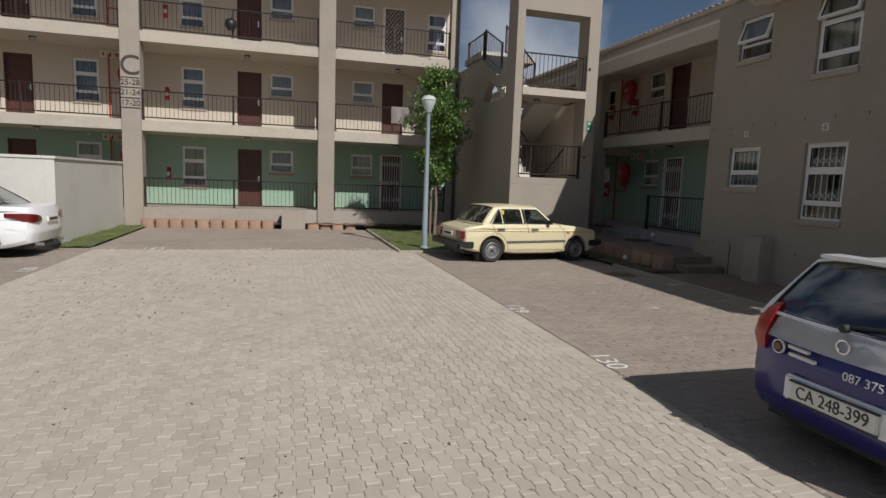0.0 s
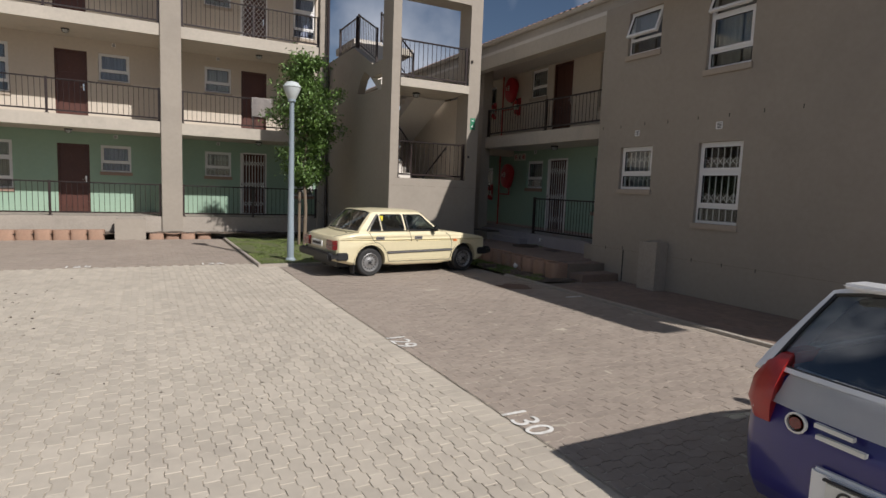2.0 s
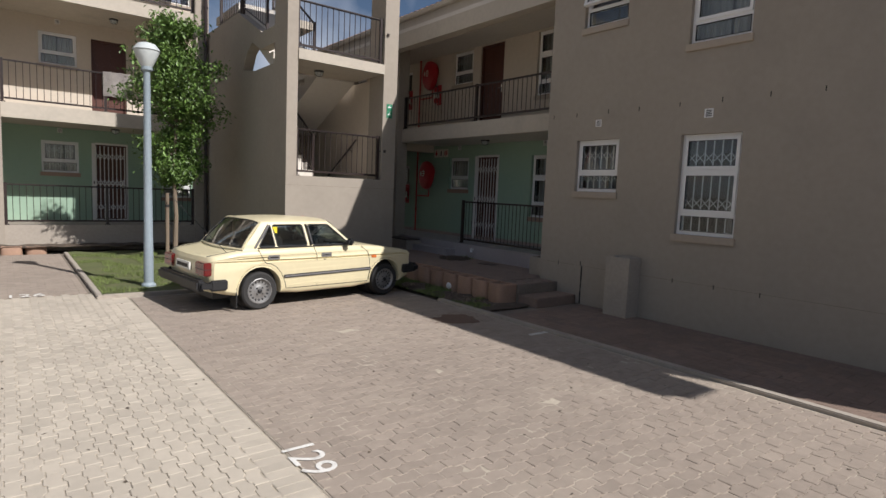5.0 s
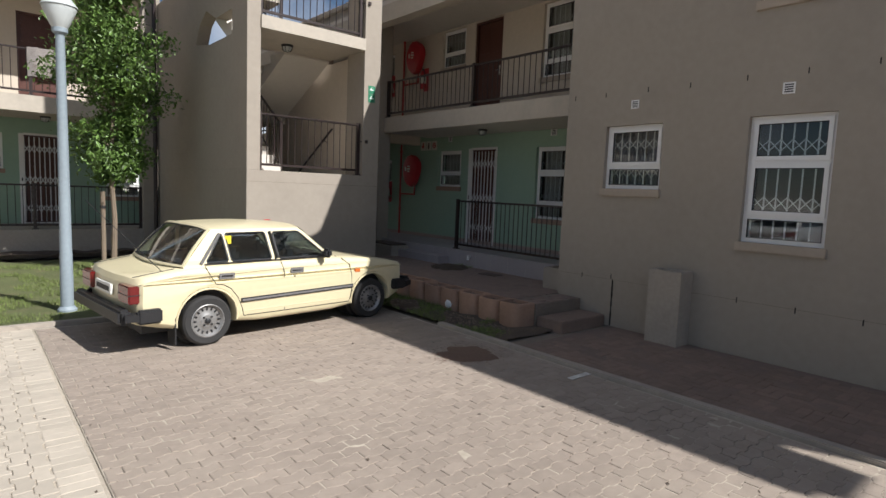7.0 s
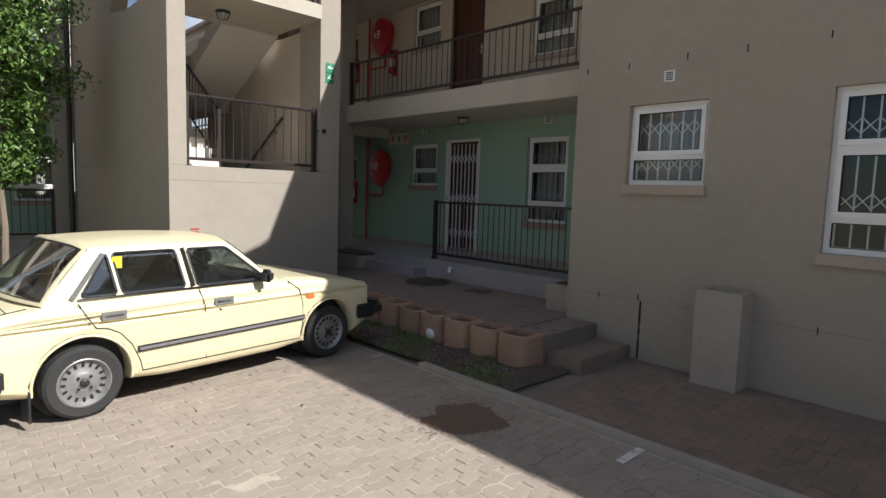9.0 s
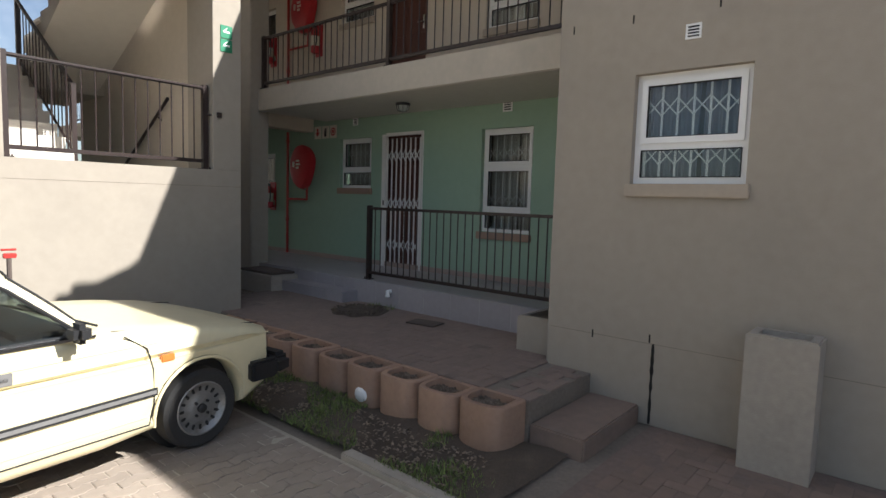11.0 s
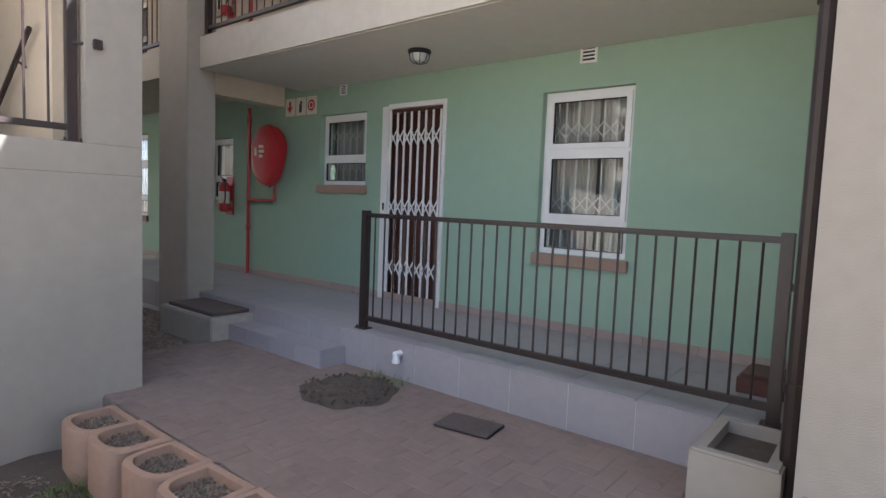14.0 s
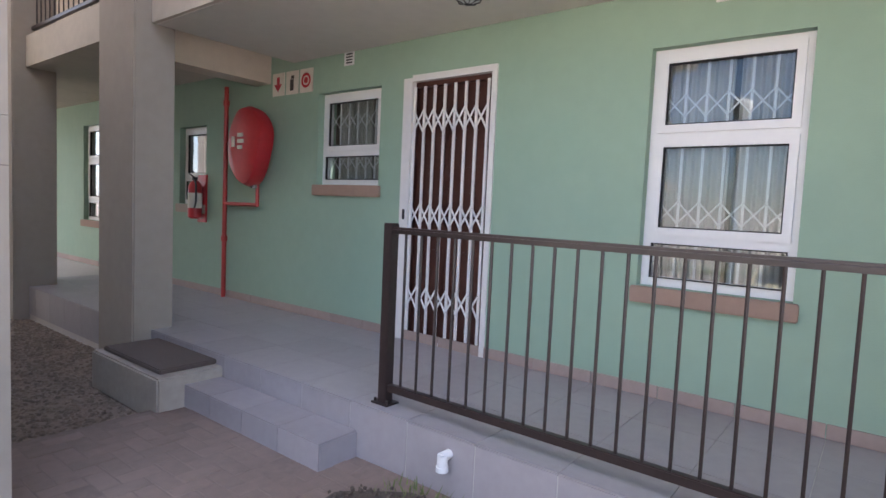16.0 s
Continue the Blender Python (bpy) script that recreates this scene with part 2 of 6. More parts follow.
def wall_bm(u0, u1, z0, z1, thick, holes):
    """A wall along local x, its outer face at local y = 0, its back at thick, with holes (u0, u1, z0, z1) through it."""
    us = sorted({u0, u1, *[h[0] for h in holes], *[h[1] for h in holes]})
    zs = sorted({z0, z1, *[h[2] for h in holes], *[h[3] for h in holes]})
    us, zs = [u for u in us if u0 <= u <= u1], [z for z in zs if z0 <= z <= z1]
    bm, vs = bmesh.new(), {}

    def v(u, d, z):
        k = (round(u, 4), d, round(z, 4))
        if k not in vs:
            vs[k] = bm.verts.new((u, d, z))
        return vs[k]

    def solid(i, j):
        if not (0 <= i < len(us) - 1 and 0 <= j < len(zs) - 1):
            return False
        u, z = (us[i] + us[i + 1]) / 2, (zs[j] + zs[j + 1]) / 2
        return not any(a < u < b and c < z < d for a, b, c, d in holes)

    for i in range(len(us) - 1):
        for j in range(len(zs) - 1):
            if not solid(i, j):
                continue
            a, b, c, d = us[i], us[i + 1], zs[j], zs[j + 1]
            bm.faces.new((v(a, 0, c), v(b, 0, c), v(b, 0, d), v(a, 0, d)))
            bm.faces.new((v(a, thick, c), v(a, thick, d), v(b, thick, d), v(b, thick, c)))
            for (p, q), edge in (((i - 1, j), ((a, c), (a, d))), ((i + 1, j), ((b, c), (b, d))), ((i, j - 1), ((a, c), (b, c))), ((i, j + 1), ((a, d), (b, d)))):
                if not solid(p, q):
                    (e, f), (g, h) = edge
                    bm.faces.new((v(e, 0, f), v(g, 0, h), v(g, thick, h), v(e, thick, f)))
    return bm


def setting(ob, label, category):
    return tagged(ob, label, category, kind="structure")


def wall(name, m, u0, u1, z0, z1, thick, holes, mat, label):
    ob = link(name, wall_bm(u0, u1, z0, z1, thick, holes), mat)
    ob.matrix_basis = m
    return setting(ob, label, "wall")


def block(name, dims, mat, label, category, bevel=0.0):
    return setting(link(name, B(*dims, bevel=bevel), mat), label, category)


FRONT_C = pose(0, 21.76, 0)                 # C's corridor wall, facing -y
FRONT_R = pose(9.15, 0, 0, 0, 0, -90)       # the projecting wing, facing -x: local x is -y
GREEN_R = pose(11.18, 0, 0, 0, 0, -90)      # corridor wall of the wing
G0 = -0.04                                  # level of the yard
F0, F1, F2 = 0.57, 3.31, 6.05               # storeys


# ---- windows, doors, gates ----
def trellis(bm, w, z0, z1, y, pitch=0.115, crosses=(0.3,), r=0.007, cross_h=0.16):
    """Upright bars with diamond crossings at given heights."""
    n = max(2, round(w / pitch))
    p = w / n
    for i in range(n + 1):
        x = -w / 2 + i * p
        box(bm, x - r, x + r, y - 0.006, y + 0.006, z0, z1)
    for zc in crosses:
        for i in range(n):
            x = -w / 2 + i * p
            for s in (1, -1):
                a, b = (x, y - 0.012, zc - s * cross_h / 2), (x + p, y - 0.012, zc + s * cross_h / 2)
                tube(bm, a, b, r * 0.8, 4)
    return bm


def window(m, w, lights, curtain="lace", bars=True, sill=SILL, open_top=False, label="", group="", depth=0.07):
    """lights: heights of its lights from the top down. Base of the frame at the origin."""
    h = sum(lights)
    t = thing("window", label or "white framed window with lace curtain and trellis bars", "window", m, group, "structure")
    bm, f = bmesh.new(), 0.05
    box(bm, -w / 2, -w / 2 + f, depth, depth + 0.06, 0, h)
    box(bm, w / 2 - f, w / 2, depth, depth + 0.06, 0, h)
    z = h
    edges = [h]
    for k in lights:
        z -= k
        edges.append(z)
    for i, e in enumerate(edges):
        lo, hi = (e - f, e) if i == 0 else (e, e + f) if i == len(edges) - 1 else (e - f * 0.6, e + f * 0.6)
        box(bm, -w / 2 + f, w / 2 - f, depth + 0.001, depth + 0.059, max(lo, 0), min(hi, h))
    part("frame", bm, UPVC, t)
    for i, (top, bot) in enumerate(zip(edges, edges[1:])):
        a, b = top - (f if i == 0 else f * 0.6), bot + (f if i == len(lights) - 1 else f * 0.6)
        tilt = open_top and i == 0
        bm = bmesh.new()
        s = 0.035 if i < len(lights) - 1 or len(lights) == 1 else 0.014
        if i < len(lights) - 1:
            box(bm, -w / 2 + f - 0.01, -w / 2 + f + s, depth - 0.018, depth + 0.04, b - 0.012, a + 0.012)
            box(bm, w / 2 - f - s, w / 2 - f + 0.01, depth - 0.018, depth + 0.04, b - 0.012, a + 0.012)
            box(bm, -w / 2 + f + s, w / 2 - f - s, depth - 0.017, depth + 0.039, a - s, a + 0.011)
            box(bm, -w / 2 + f + s, w / 2 - f - s, depth - 0.017, depth + 0.039, b - 0.011, b + s)
        else:
            s = 0.0
            box(bm, -w / 2 + f, w / 2 - f, depth + 0.005, depth + 0.03, b, b + 0.008)
        sash = part("sash", bm, UPVC, t)
        bm = bmesh.new()
        g = 0.007
        x0, x1, z0, z1 = -w / 2 + f + s, w / 2 - f - s, b + s, a - s
        for q in ((x0, x0 + g, z0, z1), (x1 - g, x1, z0, z1), (x0 + g, x1 - g, z0, z0 + g), (x0 + g, x1 - g, z1 - g, z1)):
            box(bm, q[0], q[1], depth - 0.010, depth + 0.012, q[2], q[3])
        part("gasket", bm, GASKET, sash)
        pane = part("pane", B(x0, x1, depth + 0.014, depth + 0.018, z0, z1), GLASS, sash)
        pane.visible_shadow = False
        if tilt:
            hinge = Matrix.Translation((0, depth, a))
            sash.matrix_basis = hinge @ Matrix.Rotation(radians(-20), 4, "X") @ hinge.inverted()
    if bars:
        bm = bmesh.new()
        for i, (top, bot) in enumerate(zip(edges, edges[1:])):
            lh = top - bot
            zc = bot + lh * (0.36 if i == 0 else 0.26) if len(lights) == 3 and i < 2 else (bot + lh * 0.55 if i == 0 else bot + lh * 0.75)
            if len(lights) == 3 and i == 2:
                trellis(bm, w - 0.12, bot + 0.02, top - 0.02, depth + 0.055, crosses=())
            else:
                trellis(bm, w - 0.12, bot + 0.02, top - 0.02, depth + 0.055, crosses=(zc,), cross_h=0.13)
        part("burglar_bars", bm, BARW, t, "white trellis bars behind the glass")
    if curtain:
        n = 60
        for k, (xa, xb) in enumerate(((-w / 2 - 0.04, -0.012), (0.012, w / 2 + 0.04)) if curtain != "blue" else ((-w / 2, w / 2),)):
            bm = bmesh.new()
            prev = None
            for i in range(n + 1):
                x = xa + (xb - xa) * i / n
                y = depth + 0.26 + 0.018 * math.sin(i * 0.9 + k) + 0.012 * math.sin(i * 0.37 + 2 * k)
                cur = (bm.verts.new((x, y, -0.03)), bm.verts.new((x, y, h + 0.03)))
                if prev:
                    bm.faces.new((prev[0], cur[0], cur[1], prev[1]))
                prev = cur
            ob = part("curtain", bm, CURTAINB if curtain == "blue" else CURTAING if curtain == "grey" else CURTAIN, t, smooth=True)
    bm = B(-w / 2 - 0.03, w / 2 + 0.03, -0.035, depth, -0.10, -0.002, bevel=0.006)
    part("sill", bm, sill, t)
    return t


def door(m, w=0.82, h=2.0, gate=None, label=""):
    t = thing("door", label or "brown panelled timber door in a dark frame", "door", m, "flat doors", "structure")
    bm = B(-w / 2 + 0.03, w / 2 - 0.03, 0.09, 0.13, 0.02, h - 0.03)
    for cx in (-1, 1):
        for z0, z1 in ((0.15, 0.75), (0.85, 1.3), (1.4, h - 0.17)):
            box(bm, cx * 0.19 - 0.14, cx * 0.19 + 0.14, 0.078, 0.095, z0, z1, bevel=0.012)
    part("leaf", bm, DOOR, t)
    bm = bmesh.new()
    box(bm, -w / 2, -w / 2 + 0.045, 0.03, 0.14, 0, h)
    box(bm, w / 2 - 0.045, w / 2, 0.03, 0.14, 0, h)
    box(bm, -w / 2 + 0.045, w / 2 - 0.045, 0.031, 0.139, h - 0.045, h)
    part("frame", bm, DOOR, t)
    bm = tube(bmesh.new(), (w / 2 - 0.10, 0.03, 1.0), (w / 2 - 0.20, 0.03, 1.0), 0.011, 8)
    box(bm, w / 2 - 0.125, w / 2 - 0.085, 0.055, 0.085, 0.9, 1.1)
    tube(bm, (w / 2 - 0.105, 0.08, 1.0), (w / 2 - 0.105, 0.025, 1.0), 0.009, 8)
    part("handle", bm, CHROME, t, "chrome lever handle")
    if gate:
        g = thing("security_gate", "white folding trellis security gate, closed before a brown door", "gate", m, "security gates")
        bm = bmesh.new()
        if gate == "trellis":
            trellis(bm, w - 0.14, 0.05, h - 0.05, 0.012, pitch=0.098, crosses=(0.36, 1.02, h - 0.32), r=0.011, cross_h=0.17)
        else:
            nz = 11
            for i in range(nz):
                for j in range(5):
                    x0, dx = -w / 2 + 0.06 + j * (w - 0.12) / 5, (w - 0.12) / 5
                    z0, dz = 0.05 + i * (h - 0.1) / nz, (h - 0.1) / nz
                    tube(bm, (x0, 0.012, z0), (x0 + dx, 0.012, z0 + dz), 0.008, 4)
                    tube(bm, (x0 + dx, 0.008, z0), (x0, 0.008, z0 + dz), 0.008, 4)
        part("lattice", bm, BARW, g)
        bm = bmesh.new()
        box(bm, -w / 2 - 0.03, -w / 2 + 0.06, -0.02, 0.03, 0, h + 0.02)
        box(bm, w / 2 - 0.03, w / 2 + 0.012, -0.015, 0.03, 0, h)
        box(bm, -w / 2 + 0.06, w / 2 + 0.012, -0.019, 0.029, h - 0.01, h + 0.04)
        box(bm, -w / 2 + 0.06, w / 2 - 0.03, -0.010, 0.02, 0.004, 0.03)
        part("gate_frame", bm, BARW, g)
        part("lock", B(-w / 2 + 0.005, -w / 2 + 0.03, -0.026, -0.018, 0.98, 1.06, bevel=0.003), BLACK, g)
    return t


def vent(m):
    t = thing("air_vent", "small white louvred air vent in the wall", "vent", m, "air vents")
    bm = bmesh.new()
    s, f = 0.075, 0.02
    for a in ((-s, s, s - f, s), (-s, s, -s, -s + f), (-s, -s + f, -s + f, s - f), (s - f, s, -s + f, s - f)):
        box(bm, a[0], a[1], -0.012, 0.004, a[2], a[3])
    part("frame", bm, UPVC, t)
    part("backing", B(-s + f, s - f, -0.004, 0.002, -s + f, s - f), BLACK, t)
    slat = None
    for k in (-0.03, 0, 0.03):
        o = part("slat", B(-s + f, s - f, -0.011, -0.003, -0.006, 0.006), UPVC, t) if slat is None else again(slat, t, pose(0, 0, k - 0.0))
        if slat is None:
            slat = o
            o.location.z = k
    return t


BARS = {}


def bar_mesh(height):
    """The mesh that all bars of railings of one height share."""
    key = round(height, 2)
    if key not in BARS:
        me = bpy.data.meshes.new("bar")
        bm = tube(bmesh.new(), (0, 0, 0.11), (0, 0, height - 0.03), 0.0075, 6)
        bm.to_mesh(me)
        bm.free()
        me.materials.append(RAIL)
        BARS[key] = me
    return BARS[key]


def railing(m, length, height=0.97, ends=(True, True), mid=True, pitch=0.128, label="", group="corridor railings"):
    """Brown steel railing along local x, on the origin's level."""
    t = thing("railing", label or "dark brown steel balustrade with thin upright bars", "railing", m, group)
    top = height - 0.035
    part("top_rail", box(bmesh.new(), 0, length, -0.028, 0.028, top, height, bevel=0.012), RAIL, t)
    part("bottom_rail", B(0, length, -0.02, 0.02, 0.075, 0.115, bevel=0.004), RAIL, t)
    xs = ([0.0] if ends[0] else []) + ([length] if ends[1] else []) + ([length / 2] if mid else [])
    for x in xs:
        bm = B(x - 0.03, x + 0.03, -0.03, 0.03, 0, height + 0.02, bevel=0.004)
        p = part("post", bm, RAIL, t)
        bm = B(x - 0.06, x + 0.06, -0.05, 0.05, 0, 0.012, bevel=0.003)
        for q in (-0.045, 0.045):
            tube(bm, (x + q, -0.03, 0.01), (x + q, -0.03, 0.03), 0.008, 6)
        part("base_plate", bm, RAIL, p)
    n = max(2, round(length / pitch))
    BAR = bar_mesh(height)
    for i in range(1, n):
        x = length * i / n
        if any(abs(x - q) < 0.035 for q in xs):
            continue
        o = new("bar", BAR)
        o.parent, o.location = t, (x, 0, 0)
    return t


def corridor_lamp(x, y, z):
    t = thing("bulkhead_lamp", "round caged bulkhead lamp under the slab, unlit", "lamp", pose(x, y, z), "bulkhead lamps")
    part("base", lathe(bmesh.new(), [(0.10, 0), (0.105, -0.02), (0.085, -0.035)], 20), BLACK, t, smooth=True)
    part("globe", lathe(bmesh.new(), [(0.08, -0.03), (0.08, -0.06), (0.065, -0.095), (0.03, -0.115)], 20), LAMPGLASS, t, "frosted glass", smooth=True)
    bm = bmesh.new()
    for k in range(4):
        a = k * math.pi / 4
        pts = [(0.088, -0.03), (0.086, -0.065), (0.068, -0.102), (0, -0.122), (-0.068, -0.102), (-0.086, -0.065), (-0.088, -0.03)]
        for p, q in zip(pts, pts[1:]):
            tube(bm, (p[0] * math.cos(a), p[0] * math.sin(a), p[1]), (q[0] * math.cos(a), q[0] * math.sin(a), q[1]), 0.004, 5)
    part("cage", bm, BLACK, t)
    return t


def hose_reel(m, floor_drop):
    """Fire hose reel in its red cover, on a red riser pipe; origin at the reel's centre on the wall."""
    t = thing("fire_hose_reel", "fire hose reel under a red cover on a red pipe", "hose reel", m, "fire hose reels")
    bm = bmesh.new()
    n, prof = 32, [(0.25, -0.02), (0.31, -0.06), (0.325, -0.15), (0.30, -0.21), (0.18, -0.25), (0.0, -0.26)]
    rings = []
    for r, y in prof[:-1]:
        rings.append([bm.verts.new((r * 0.92 * math.cos(a) * (1 + 0.02 * math.sin(5 * a)), y + 0.01 * math.sin(3 * a), r * 1.1 * math.sin(a) - (0.08 * max(0, -math.sin(a)) ** 3))) for a in [2 * math.pi * i / n for i in range(n)]])
    for a, b in zip(rings, rings[1:]):
        for i in range(n):
            bm.faces.new((a[i], a[(i + 1) % n], b[(i + 1) % n], b[i]))
    bm.faces.new(rings[0])
    bm.faces.new(rings[-1])
    cover = part("cover", bm, RED, t, "red plastic cover", smooth=True)
    for z, w in ((0.06, 0.09), (0.0, 0.10), (-0.06, 0.07)):
        part("lettering", B(-0.02, -0.02 + w, -0.265, -0.25, z - 0.015, z + 0.02), SIGNCREAM, cover, "white lettering, unreadable")
    part("arrow", B(-0.12, -0.08, -0.265, -0.25, -0.05, 0.05), SIGNCREAM, cover, "white arrow mark")
    bm = tube(bmesh.new(), (-0.58, -0.05, -floor_drop), (-0.58, -0.05, 0.62), 0.024, 10)
    tube(bm, (-0.58, -0.05, -0.62), (0.02, -0.05, -0.62), 0.02, 10)
    tube(bm, (0.02, -0.05, -0.63), (0.02, -0.05, -0.38), 0.02, 10)
    for z in (-1.0, 0.45):
        tube(bm, (-0.58, -0.05, z - 0.03), (-0.58, -0.05, z + 0.03), 0.033, 10)
    part("pipe", bm, REDPAINT, t, "red painted riser pipe")
    bm = tube(bmesh.new(), (0.02, -0.10, -0.45), (0.02, -0.10, -0.36), 0.035, 8)
    part("valve", bm, CHROME, t)
    return t


def extinguisher(m):
    t = thing("fire_extinguisher", "red fire extinguisher on a wall board with white label", "extinguisher", m, "fire extinguishers")
    part("backing", B(-0.09, 0.09, -0.02, 0.0, -0.28, 0.26, bevel=0.004), RED, t)
    part("cylinder", lathe(bmesh.new(), [(0.05, -0.24), (0.075, -0.22), (0.075, 0.12), (0.05, 0.17), (0.025, 0.19)], 18, pose(0, -0.10, 0)), RED, t, smooth=True)
    part("label", lathe(bmesh.new(), [(0.0765, -0.12), (0.0765, 0.05)], 18, pose(0, -0.10, 0)), SIGNCREAM, t, "white label")
    bm = B(-0.02, 0.02, -0.13, -0.08, 0.19, 0.23, bevel=0.004)
    tube(bm, (0, -0.10, 0.22), (0.0, -0.17, 0.26), 0.008, 6)
    part("valve", bm, BLACK, t)
    bm = bmesh.new()
    pts = [(0.02, -0.12, 0.20), (0.09, -0.14, 0.15), (0.095, -0.14, -0.05), (0.08, -0.15, -0.12)]
    for a, b in zip(pts, pts[1:]):
        tube(bm, a, b, 0.011, 6)
    part("hose", bm, BLACK, t)
    return t


def fire_signs(m):
    t = thing("fire_sign", "cream sign boards with red fire symbols", "sign", m, "fire signs")
    for i in range(3):
        x = i * 0.215
        p = part("board", B(x - 0.095, x + 0.095, -0.008, 0, -0.11, 0.11, bevel=0.003), SIGNCREAM, t)
        bm = bmesh.new()
        if i == 0:
            box(bm, x - 0.02, x + 0.02, -0.012, -0.007, -0.01, 0.07)
            vs = [bm.verts.new((x + a, -0.012, b)) for a, b in ((-0.06, 0.0), (0.06, 0.0), (0, -0.075))]
            bm.faces.new(vs)
        elif i == 1:
            box(bm, x - 0.025, x + 0.025, -0.012, -0.007, -0.075, 0.03)
            box(bm, x - 0.012, x + 0.03, -0.012, -0.007, 0.035, 0.065)
        else:
            for r0, r1 in ((0.045, 0.07), (0.0, 0.03)):
                k = 20
                o = [bm.verts.new((x + r1 * math.cos(6.2832 * j / k), -0.012, r1 * math.sin(6.2832 * j / k))) for j in range(k)]
                if r0 == 0:
                    bm.faces.new(o)
                else:
                    q = [bm.verts.new((x + r0 * math.cos(6.2832 * j / k), -0.012, r0 * math.sin(6.2832 * j / k))) for j in range(k)]
                    for j in range(k):
                        bm.faces.new((o[j], o[(j + 1) % k], q[(j + 1) % k], q[j]))
        part("symbol", bm, RED if i != 1 else LETTER, p)
    return t


def words(name, body, size, m, mat, parent=None, align="CENTER", depth=0.002):
    c = bpy.data.curves.new(name, "FONT")
    c.body, c.size, c.extrude, c.align_x, c.align_y = body, size, depth, align, "CENTER"
    ob = new(name, c)
    ob.matrix_basis = m
    dg = bpy.context.evaluated_depsgraph_get()
    me = bpy.data.meshes.new_from_object(ob.evaluated_get(dg))
    bpy.data.objects.remove(ob)
    me.materials.clear()
    me.materials.append(mat)
    o = new(name, me)
    o.matrix_basis = m
    if parent is not None:
        o.parent = parent
    return o

# ---- ground ----
bm = bmesh.new()
bmesh.ops.create_grid(bm, x_segments=1, y_segments=1, size=600)
ground = link("ground", bm, JOINT)
ground.location.z = G0 - 0.03
setting(ground, "brown sandy ground under and round the paving", "ground")

# ---- building C, three storeys behind open corridors ----
WX = 0.78
tall_x, door_x, small_x = -3.17, -1.29, -0.18
rsmall_x, rdoor_x, rtall_x = 2.78, 3.92, 5.60
ldoor_x, ltall_x = -8.43, -6.48
holes = []
for f in (F0, F1, F2):
    for cx in (tall_x, rtall_x, ltall_x):
        holes.append((cx - WX / 2, cx + WX / 2, f + 0.67, f + 2.06))
    for cx in (small_x, rsmall_x):
        holes.append((cx - 0.41, cx + 0.41, f + 1.25, f + 2.06))
    for cx in (door_x, rdoor_x, ldoor_x):
        holes.append((cx - 0.41, cx + 0.41, f, f + 2.05))
C0, C1 = -14.0, 6.3
for i, (z0, z1, mat) in enumerate(((G0, F1 - 0.2, GREEN), (F1 - 0.2, F2 - 0.2, CREAM), (F2 - 0.2, 9.2, CREAM))):
    wall("wall_north_%d" % (i + 1), FRONT_C, C0, C1, z0, z1, 0.22, [h for h in holes if z0 <= h[2] < z1], mat,
         "green painted plaster corridor wall" if i == 0 else "cream painted plaster corridor wall")
for i, (z0, z1) in enumerate(((G0, F0), (F1 - 0.33, F1), (F2 - 0.33, F2))):
    mat = CONCRETE if i == 0 else EDGE
    block("corridor_slab_%d" % (i + 1), (C0, 5.94 if i else 6.3, 19.84 + 0.03, 21.757, z0, z1), mat, "pale painted concrete corridor slab", "slab")
    block("room_floor_%d" % (i + 1), (C0, C1, 21.985, 27, z1 - 0.2, z1 - 0.01), ROOMDARK, "dark floor added inside the flats", "floor")
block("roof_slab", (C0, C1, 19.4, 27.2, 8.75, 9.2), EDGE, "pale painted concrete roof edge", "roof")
# unseen back wall, added so that the rooms stay dark behind the windows
block("wall_back", (C0, C1, 27, 27.2, G0, 8.75), ROOMDARK, "dark back wall added to close off the flats", "wall")
block("wall_end_west", (C0 - 0.2, C0, 21.8, 27, G0, 8.75), TAUPE, "plain plaster end wall", "wall")
block("wall_end_east", (C1, C1 + 0.2, 21.8, 27, G0, 8.75), TAUPE, "plain plaster end wall", "wall")
for i, x in enumerate(((-4.98, -4.42), (1.03, 1.58), (5.62, 5.92), (-11.0, -10.45))):
    top = setting(link("column_%d" % (i + 1), B(x[0], x[1], 19.80, 20.32 if i != 2 else 20.1, G0, 8.75, bevel=0.012), TAUPE), "taupe plastered square column", "column")
# unseen dark party walls, added inside the rooms to keep them dim
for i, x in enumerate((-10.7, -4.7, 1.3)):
    block("party_wall_%d" % (i + 1), (x - 0.1, x + 0.1, 21.985, 27, G0, 8.75), ROOMDARK, "plain party wall inside the flats", "wall")

